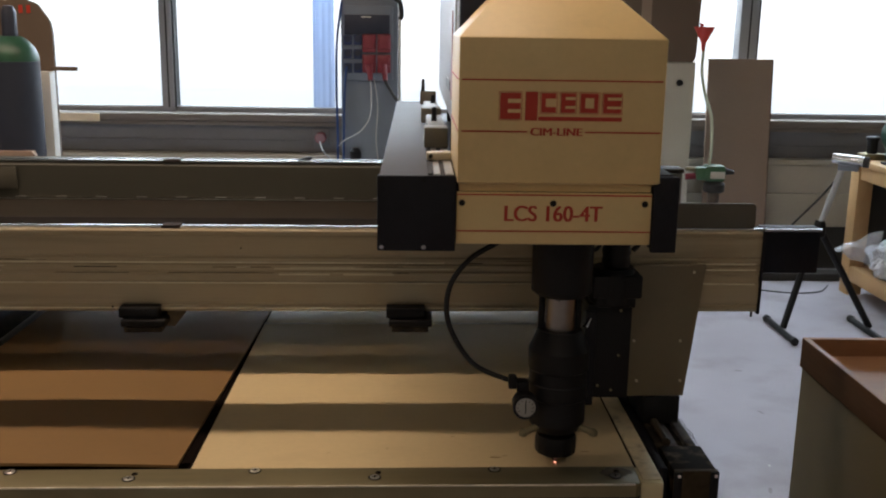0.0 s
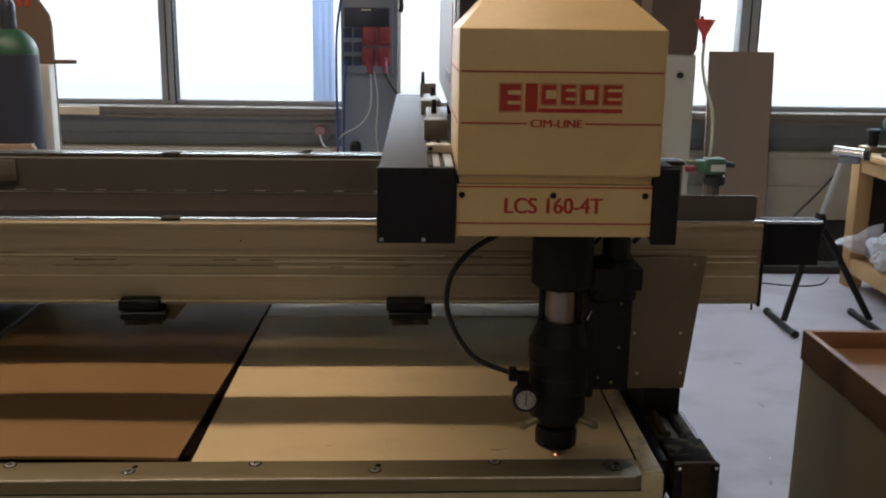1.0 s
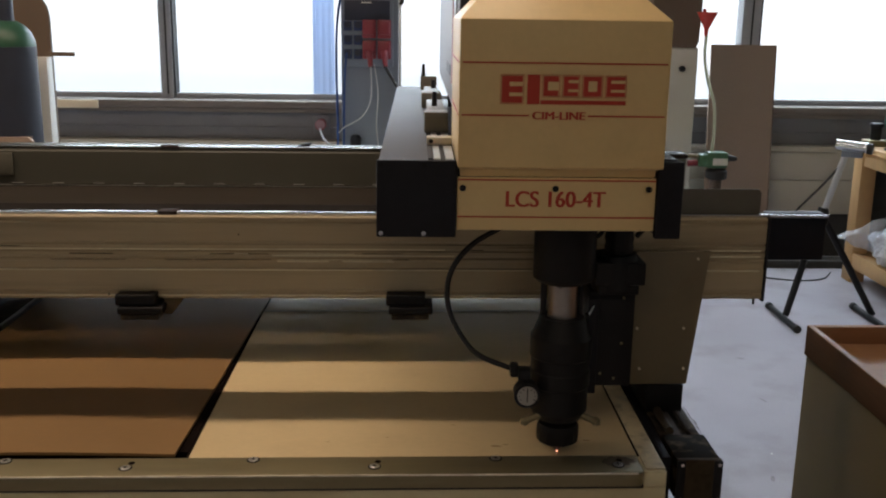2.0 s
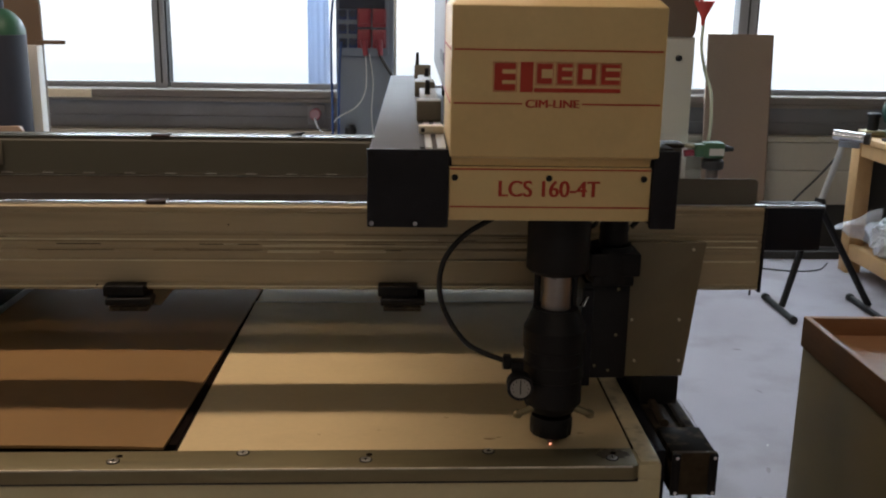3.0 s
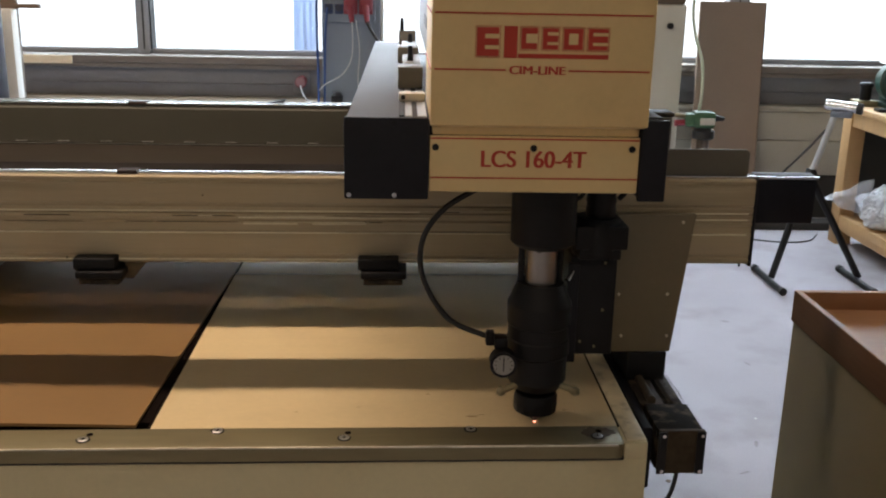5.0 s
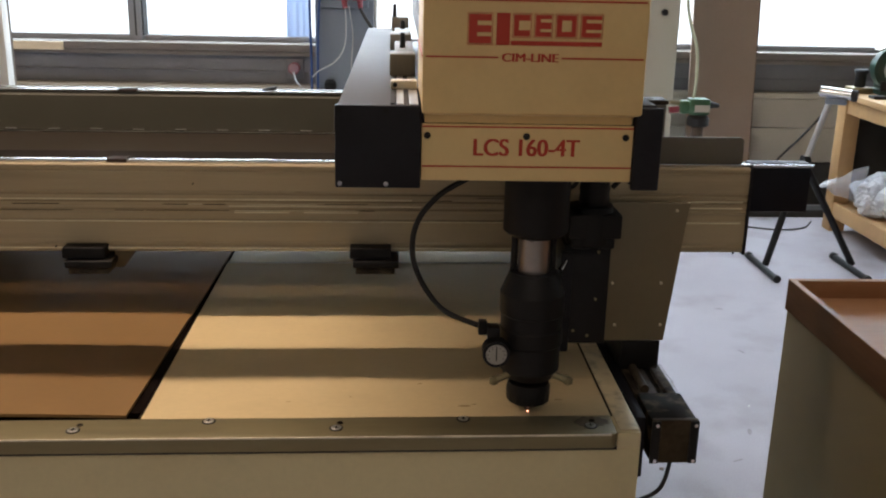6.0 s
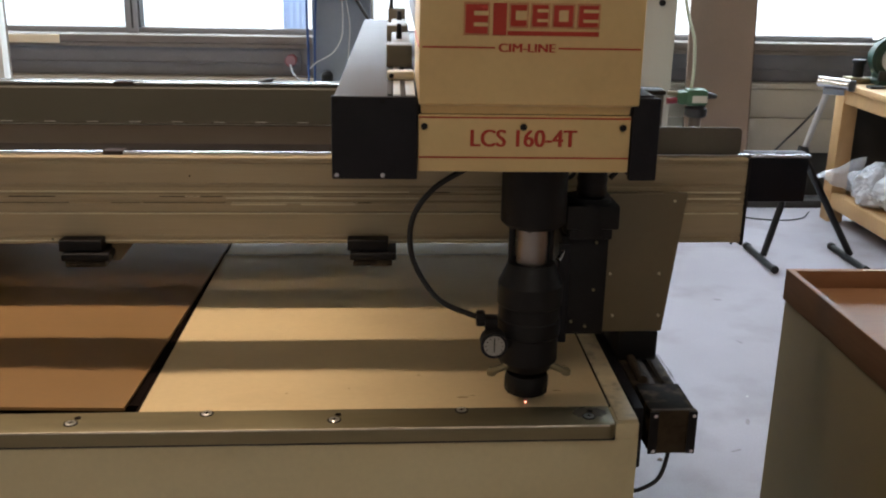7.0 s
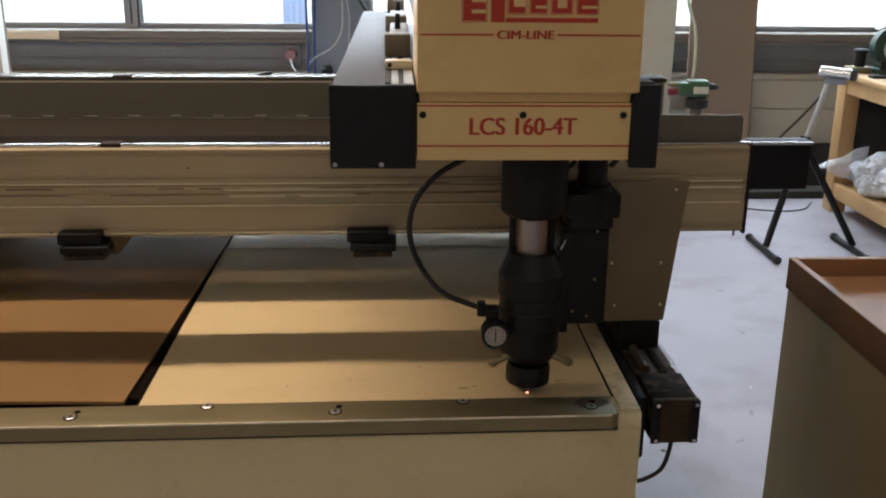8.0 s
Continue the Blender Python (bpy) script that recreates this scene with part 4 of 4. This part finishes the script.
part("guard_rim", cyl(B(), (2.975, 5.447, WZ + 0.155), (2.975, 5.4545, WZ + 0.155), 0.098, 0.104, seg=40), GREEN_DARK, gr)
part("wheel", cyl(B(), (2.985, 5.432, WZ + 0.150), (2.985, 5.4465, WZ + 0.150), 0.075, seg=32), HOUSING, gr)
part("spark_plate", prism(B(), ((2.868, WZ + 0.252), (2.915, WZ + 0.272), (2.908, WZ + 0.283), (2.862, WZ + 0.262)), "y", 5.44, 5.50), ALU, gr)
part("tool_rest", box(B(), 2.885, 2.94, 5.40, 5.419, WZ + 0.03, WZ + 0.085, 0.002), BLACK, gr)
tagged(part("flat_tool", box(B(), 2.765, 2.888, 5.50, 5.61, WZ + 0.0005, WZ + 0.034, 0.004), STEEL), "flat steel block on the workbench under a tin", "tool")
jar = thing("black_tin", (2.832, 5.56, WZ + 0.034), "small black tin on a steel block on the workbench", "tin")
part("body", lathe(B(), 2.832, 5.56, ((0.030, WZ + 0.0345), (0.032, WZ + 0.04), (0.032, WZ + 0.115)), 20), BLACK, jar)
part("lid", lathe(B(), 2.832, 5.56, ((0.041, WZ + 0.1155), (0.041, WZ + 0.130), (0.034, WZ + 0.137)), 20), BLACK_CAP, jar)
tagged(part("flat_tool", box(B(), 2.74, 2.762, 5.42, 5.56, WZ + 0.0005, WZ + 0.014, 0.003), STEEL), "flat steel tool on the workbench edge", "tool")
tagged(part("flat_tool", box(B(), 2.78, 2.87, 5.26, 5.33, WZ + 0.0005, WZ + 0.016, 0.003), BLACK), "dark flat tool on the workbench edge", "tool")


# crumpled film bags on the shelf
def crumpled(name, cx, cy, cz, sx, sy, sz, seed, label):
    bm = B()
    bmesh.ops.create_icosphere(bm, subdivisions=4, radius=1.0)
    for v in bm.verts:
        n1 = noise.noise(v.co * 1.7 + Vector((seed, 0, 0)))
        n2 = noise.noise(v.co * 4.3 + Vector((0, seed, 0)))
        f = 1 + 0.42 * n1 + 0.30 * abs(n2)
        v.co = Vector((v.co.x * sx, v.co.y * sy, v.co.z * sz)) * f + Vector((cx, cy, cz))
        v.co.z = max(v.co.z, 0.187)
    return tagged(part(name, bm, POLY, smooth=False), label, "plastic bag")


crumpled("plastic_bag", 2.86, 5.22, 0.29, 0.13, 0.12, 0.12, 3, "crumpled milky plastic bag on the bench shelf")
crumpled("plastic_bag", 2.98, 5.02, 0.33, 0.16, 0.14, 0.14, 8, "large crumpled milky plastic bag on the bench shelf")
bm = B()
# a loose fold of film that sags over the shelf rail
fold = {}
for i in range(9):
    for j in range(7):
        u, v = i / 8, j / 6
        x = 2.536 + (0.04 + 0.96 * u) * (0.21 + 0.05 * v) + 0.006 * math.sin(9 * u + 4 * v)
        y = 5.28 - 0.06 * u + 0.02 * math.sin(7 * v)
        z = 0.337 + (0.04 + 0.96 * u) * (0.225 * v - 0.088) + 0.006 * math.sin(11 * u + 6 * v)
        for k in (0, 1):
            fold[i, j, k] = bm.verts.new((x, y + 0.004 * k, z))
for i in range(8):
    for j in range(6):
        for k in (0, 1):
            bm.faces.new((fold[i, j, k], fold[i + 1, j, k], fold[i + 1, j + 1, k], fold[i, j + 1, k]))
edge = [(i, 0) for i in range(8)] + [(8, j) for j in range(6)] + [(i, 6) for i in range(8, 0, -1)] + [(0, j) for j in range(6, 0, -1)]
for (a, b), (c, d) in zip(edge, edge[1:] + edge[:1]):
    bm.faces.new((fold[a, b, 0], fold[c, d, 0], fold[c, d, 1], fold[a, b, 1]))
tagged(part("film_fold", bm, FILM), "loose milky film hanging off the bench shelf", "plastic film")

# ---- power column ----
pc = thing("power_column", (-0.25, 5.95, 0), "grey metal power column with blue and red sockets", "power column")
part("post", box(B(), -0.43, -0.075, 5.93, 6.10, 0.0, 1.78, 0.006), COLUMN, pc)
part("side_rail", box(B(), -0.072, -0.055, 5.95, 6.10, 0.0, 1.78, 0.003), ALU, pc)
sb = part("socket_panel", box(B(), -0.425, -0.105, 5.895, 5.9295, 1.265, 1.72, 0.005), COLUMN, pc)
part("breaker_window", box(B(), -0.405, -0.125, 5.888, 5.8945, 1.545, 1.665, 0.003), NAVY, sb)
part("label_strip", box(B(), -0.30, -0.24, 5.886, 5.8878, 1.648, 1.655), WHITE, sb)
for i in range(2):
    for j in range(3):
        x, z = -0.385 + i * 0.063, 1.515 - j * 0.085
        s = part("socket", box(B(), x - 0.026, x + 0.026, 5.880, 5.8945, z - 0.034, z + 0.026, 0.006), SOCKET_BLUE, sb)
        part("socket_lid", cyl(B(), (x, 5.872, z + 0.004), (x, 5.8798, z + 0.004), 0.021), NAVY, s)
for i in range(2):
    for j in range(2):
        x, z = -0.252 + i * 0.092, 1.495 - j * 0.125
        s = part("power_socket", box(B(), x - 0.042, x + 0.042, 5.872, 5.8945, z - 0.058, z + 0.055, 0.006), SOCKET_RED, sb)
        part("socket_lid", box(B(), x - 0.034, x + 0.034, 5.855, 5.8715, z - 0.035, z + 0.048, 0.008), SOCKET_RED, s)
for x in (-0.252, -0.160):
    part("plug", cyl(B(), (x, 5.85, 1.36), (x + 0.012, 5.80, 1.27), 0.022, 0.014), SOCKET_RED, pc, "red power plug")
top_box = part("top_box", box(B(), -0.40, -0.10, 5.90, 6.05, 1.7815, 1.93, 0.006), ALU, pc)
part("hook", sweep(B(), ((-0.09, 5.88, 1.76), (-0.06, 5.87, 1.74), (-0.05, 5.87, 1.67), (-0.06, 5.87, 1.64)), 0.014), RUBBER, pc)
part("foot_fitting", lathe(B(), -0.34, 5.89, ((0.03, 0.76), (0.036, 0.78), (0.036, 0.82), (0.02, 0.84)), 16), BLACK, pc)
part("clip_pole", cyl(B(), (-0.34, 5.89, 0.0), (-0.34, 5.89, 0.76), 0.012), BLACK, pc)
part("black_cable", sweep(B(), ((-0.15, 5.80, 1.27), (-0.12, 5.77, 1.22), (-0.05, 5.72, 1.12), (0.02, 5.7, 1.02), (0.05, 5.7, 0.9)), 0.010), RUBBER, pc)
part("grey_cable", sweep(B(), ((-0.24, 5.80, 1.27), (-0.235, 5.78, 1.16), (-0.245, 5.78, 1.05), (-0.30, 5.78, 0.96), (-0.40, 5.80, 0.90), (-0.44, 5.82, 0.86)), 0.0042), GREY_CABLE, pc)
part("blue_cable", sweep(B(), ((-0.42, 5.88, 1.74), (-0.45, 5.87, 1.5), (-0.455, 5.87, 1.2), (-0.45, 5.87, 0.9), (-0.455, 5.87, 0.5)), 0.008), BLUE_CABLE, pc)
part("blue_cable", sweep(B(), ((-0.39, 5.865, 1.35), (-0.40, 5.85, 1.25), (-0.41, 5.86, 1.0), (-0.415, 5.87, 0.6)), 0.007), BLUE_CABLE, pc)
part("grey_cable", sweep(B(), ((-0.22, 5.86, 1.28), (-0.20, 5.91, 1.1), (-0.21, 5.91, 0.9), (-0.19, 5.91, 0.7)), 0.0042), GREY_CABLE, pc)
for wx, bend in ((-0.585, 1), (0.032, 0)):
    ws = thing("wall_socket", (wx, 6.2, 0.87), "red round power socket on the grey trunking", "wall socket", "wall sockets")
    part("plate", box(B(), wx - 0.055, wx + 0.055, 6.195, 6.2135, 0.80, 0.93, 0.004), TRUNK, ws)
    part("body", cyl(B(), (wx, 6.12, 0.872), (wx, 6.1945, 0.872), 0.036), SOCKET_RED, ws)
    part("lid", cyl(B(), (wx, 6.105, 0.875), (wx, 6.1195, 0.875), 0.031), PALE_LID, ws)
part("plug_cable", sweep(B(), ((-0.585, 6.10, 0.85), (-0.56, 6.04, 0.80), (-0.50, 6.0, 0.745), (-0.46, 5.98, 0.70)), 0.006), GREY_CABLE, ws)
part("switch", box(B(), 0.10, 0.16, 6.195, 6.2135, 0.82, 0.92, 0.004), WHITE, ws)

# ---- gas bottle and its rack ----
gb = thing("gas_bottle", (-1.452, 3.4, 0), "dark grey gas bottle with a green shoulder and cap", "gas bottle")
part("body", lathe(B(), -1.452, 3.4, ((0.088, 0.0), (0.095, 0.012), (0.095, 1.455)), 40), BOTTLE, gb)
part("shoulder", lathe(B(), -1.452, 3.4, ((0.0955, 1.4555), (0.094, 1.475), (0.082, 1.505), (0.058, 1.532), (0.036, 1.545)), 40), BOTTLE_GREEN, gb, "green shoulder")
part("cap", lathe(B(), -1.452, 3.4, ((0.028, 1.5455), (0.027, 1.60), (0.026, 1.632), (0.018, 1.652), (0.008, 1.656)), 24), BOTTLE, gb)
rk = thing("bottle_rack", (-1.5, 3.62, 0), "wooden bottle rack with a white post and brown back", "bottle rack")
part("white_post", box(B(), -1.437, -1.378, 3.56, 3.62, 0.0, 1.41, 0.003), WHITE, rk)
part("back_board", prism(B(), ((-1.95, 0.5), (-1.379, 0.5), (-1.379, 1.56), (-1.386, 1.60), (-1.43, 1.665), (-1.52, 1.70), (-1.95, 1.70)), "y", 3.622, 3.64), CARD, rk)
part("shelf_edge", box(B(), -1.385, -1.288, 3.60, 3.621, 1.412, 1.428, 0.002), CARD, rk)
part("front_board", prism(B(), ((-1.95, 1.095), (-1.345, 1.095), (-1.345, 1.125), (-1.36, 1.138), (-1.95, 1.138)), "y", 3.27, 3.295, 0.002), PANEL, rk)
part("front_post", box(B(), -1.95, -1.90, 3.27, 3.62, 0.0, 1.70), CARD, rk)
part("front_leg", box(B(), -1.40, -1.36, 3.296, 3.32, 0.0, 1.137), CARD, rk)
part("bolt", cyl(B(), (-1.362, 3.262, 1.11), (-1.362, 3.27, 1.11), 0.006), BLACK, rk)
part("plain_mark", box(box(B(), -1.50, -1.485, 3.6185, 3.6215, 1.63, 1.66), -1.47, -1.455, 3.6185, 3.6215, 1.63, 1.66), RED, rk)

# ---- cabinet and cardboard behind the machine ----
wc = thing("tall_cabinet", (1.3, 5.75, 0), "ivory cabinet with a black knob", "cabinet")
part("body", box(B(), 1.02, 1.695, 5.51, 6.0, 0.0, 1.418, 0.006), OFFWHITE, wc)
part("door", box(B(), 1.035, 1.685, 5.50, 5.5095, 0.05, 1.41, 0.004), OFFWHITE, wc)
part("knob", cyl(B(), (1.599, 5.478, 1.298), (1.599, 5.4995, 1.298), 0.018), BLACK, wc)
cb = thing("cardboard_box", (1.3, 5.75, 1.4185), "brown cardboard box standing on the cabinet", "cardboard box")
part("body", prism(B(), ((1.05, 1.4185), (1.675, 1.4185), (1.69, 1.45), (1.705, 1.95), (1.05, 1.95)), "y", 5.50, 5.95, 0.003), CARD, cb)
part("tape", box(B(), 1.35, 1.41, 5.4965, 5.4995, 1.43, 1.94), PANEL, cb)

# ---- valve with hose and funnel ----
vf = thing("drain_valve", (1.78, 5.3, 0), "green valve on a pipe with milky hose and red funnel", "valve")
part("pipe", cyl(B(), (1.15, 3.3, 0.576), (1.15, 3.3, 1.04), 0.022), mat("brown_pipe", (0.07, 0.05, 0.035), 0.55, var=0.2), vf)
part("collar", lathe(B(), 1.15, 3.3, ((0.034, 1.005), (0.04, 1.01), (0.04, 1.035), (0.03, 1.045)), 20), RUBBER, vf)
part("body", box(box(B(), 1.105, 1.185, 3.27, 3.33, 1.046, 1.108, 0.012), 1.075, 1.12, 3.275, 3.325, 1.05, 1.10, 0.012), GREEN, vf)
part("label_plate", box(B(), 1.125, 1.178, 3.266, 3.2695, 1.06, 1.085), OFFWHITE, vf)
part("handle", cyl(B(), (1.185, 3.3, 1.083), (1.222, 3.3, 1.080), 0.014, 0.008), RUBBER, vf)
part("inlet", cyl(B(), (1.04, 3.3, 1.062), (1.076, 3.3, 1.065), 0.012), SOCKET_RED, vf)
part("inlet", cyl(B(), (1.04, 3.3, 1.092), (1.076, 3.3, 1.088), 0.008), STEEL, vf)
part("hose", sweep(B(), ((1.125, 3.3, 1.10), (1.130, 3.3, 1.17), (1.122, 3.3, 1.28), (1.094, 3.3, 1.36), (1.074, 3.3, 1.447), (1.074, 3.3, 1.53)), 0.0058), HOSE_CLEAR, vf)
part("funnel", lathe(B(), 1.072, 3.3, ((0.006, 1.525), (0.009, 1.552), (0.036, 1.606), (0.038, 1.610)), 24), FUNNEL, vf)
part("funnel_lip", box(B(), 1.055, 1.067, 3.295, 3.305, 1.610, 1.622, 0.002), FUNNEL, vf)

far = Matrix.Translation((0.026, -0.276, 1.606)) @ Matrix.Scale(1.5593, 4) @ Matrix.Translation((-0.026, 0.276, -1.606))
for ob in vf.children:
    ob.data.transform(Matrix.Translation((0.012, 0, 0.01)) @ far)

# ---- panel leaning on the wall ----
lp = thing("leaning_panel", (2.155, 5.99, 0), "brown fibreboard panel leaning against the window sill", "panel")
part("board", prism(B(), ((5.98, 0.001), (6.0, 0.001), (6.14, 1.423), (6.12, 1.423)), "x", 1.952, 2.374), PANEL, lp)
part("edge_strip", prism(B(), ((5.98, 0.001), (6.0, 0.001), (6.14, 1.423), (6.12, 1.423)), "x", 2.3745, 2.381), CARD, lp, "dark cut edge")
# cables on the floor
tagged(part("floor_cable", sweep(B(), ((1.96, 5.68, 0.006), (2.2, 5.60, 0.006), (2.42, 5.52, 0.006), (2.60, 5.56, 0.006), (2.72, 5.72, 0.006)), 0.0042), RUBBER), "thin dark cable lying on the floor", "cable")
tagged(part("hanging_cable", sweep(B(), ((2.275, 4.775, 0.83), (2.20, 4.80, 0.72), (2.10, 4.85, 0.58), (2.0, 4.90, 0.42), (1.95, 4.95, 0.2), (1.97, 5.0, 0.008)), 0.006), RUBBER), "black cable hanging from the stand to the floor", "cable")
tagged(part("red_black_coil", sweep(B(), ((1.90, 5.62, 0.014), (2.02, 5.60, 0.014), (2.14, 5.62, 0.014), (2.24, 5.70, 0.014)), 0.014), RUBBER), "dark hose lying on the floor", "hose")
# scuffs rubbed into the concrete
scuff_paint = mat("rubbed_scuff", (0.31, 0.292, 0.30), 0.9, spec=0.03, var=0.25, scale=25, bump=0.05)
rng = random.Random(9)
for k in range(16):
    x, y = rng.uniform(0.78, 1.7), rng.uniform(1.7, 4.3)
    turn, lon, wid = rng.uniform(0, math.pi), rng.uniform(0.010, 0.024), rng.uniform(0.005, 0.010)
    bm = prism(B(), [(x + lon * math.cos(a) * math.cos(turn) * rng.uniform(0.8, 1.2) - wid * math.sin(a) * math.sin(turn), y + lon * math.cos(a) * math.sin(turn) + wid * math.sin(a) * math.cos(turn) * rng.uniform(0.7, 1.2)) for a in (0.1, 0.7, 1.5, 2.3, 3.1, 3.9, 4.8, 5.6)], "z", 0.0003, 0.0009)
    tagged(part("floor_scuff", bm, scuff_paint), "faint grey scuff rubbed into the concrete floor", "scuff", "floor scuffs")
# flakes and marks on the floor
rng = random.Random(4)
for k in range(26):
    x, y = rng.uniform(0.75, 2.1), rng.uniform(1.6, 4.4)
    s = rng.uniform(0.004, 0.011)
    bm = prism(B(), [(x + s * math.cos(a) * rng.uniform(0.6, 1.3), y + s * math.sin(a)) for a in (0.2, 1.3, 2.4, 3.6, 5.0)], "z", 0.0005, 0.0025)
    tagged(part("debris_flake", bm, CARD if k % 3 else WHITE), "small flake of debris on the concrete floor", "debris", "floor debris")
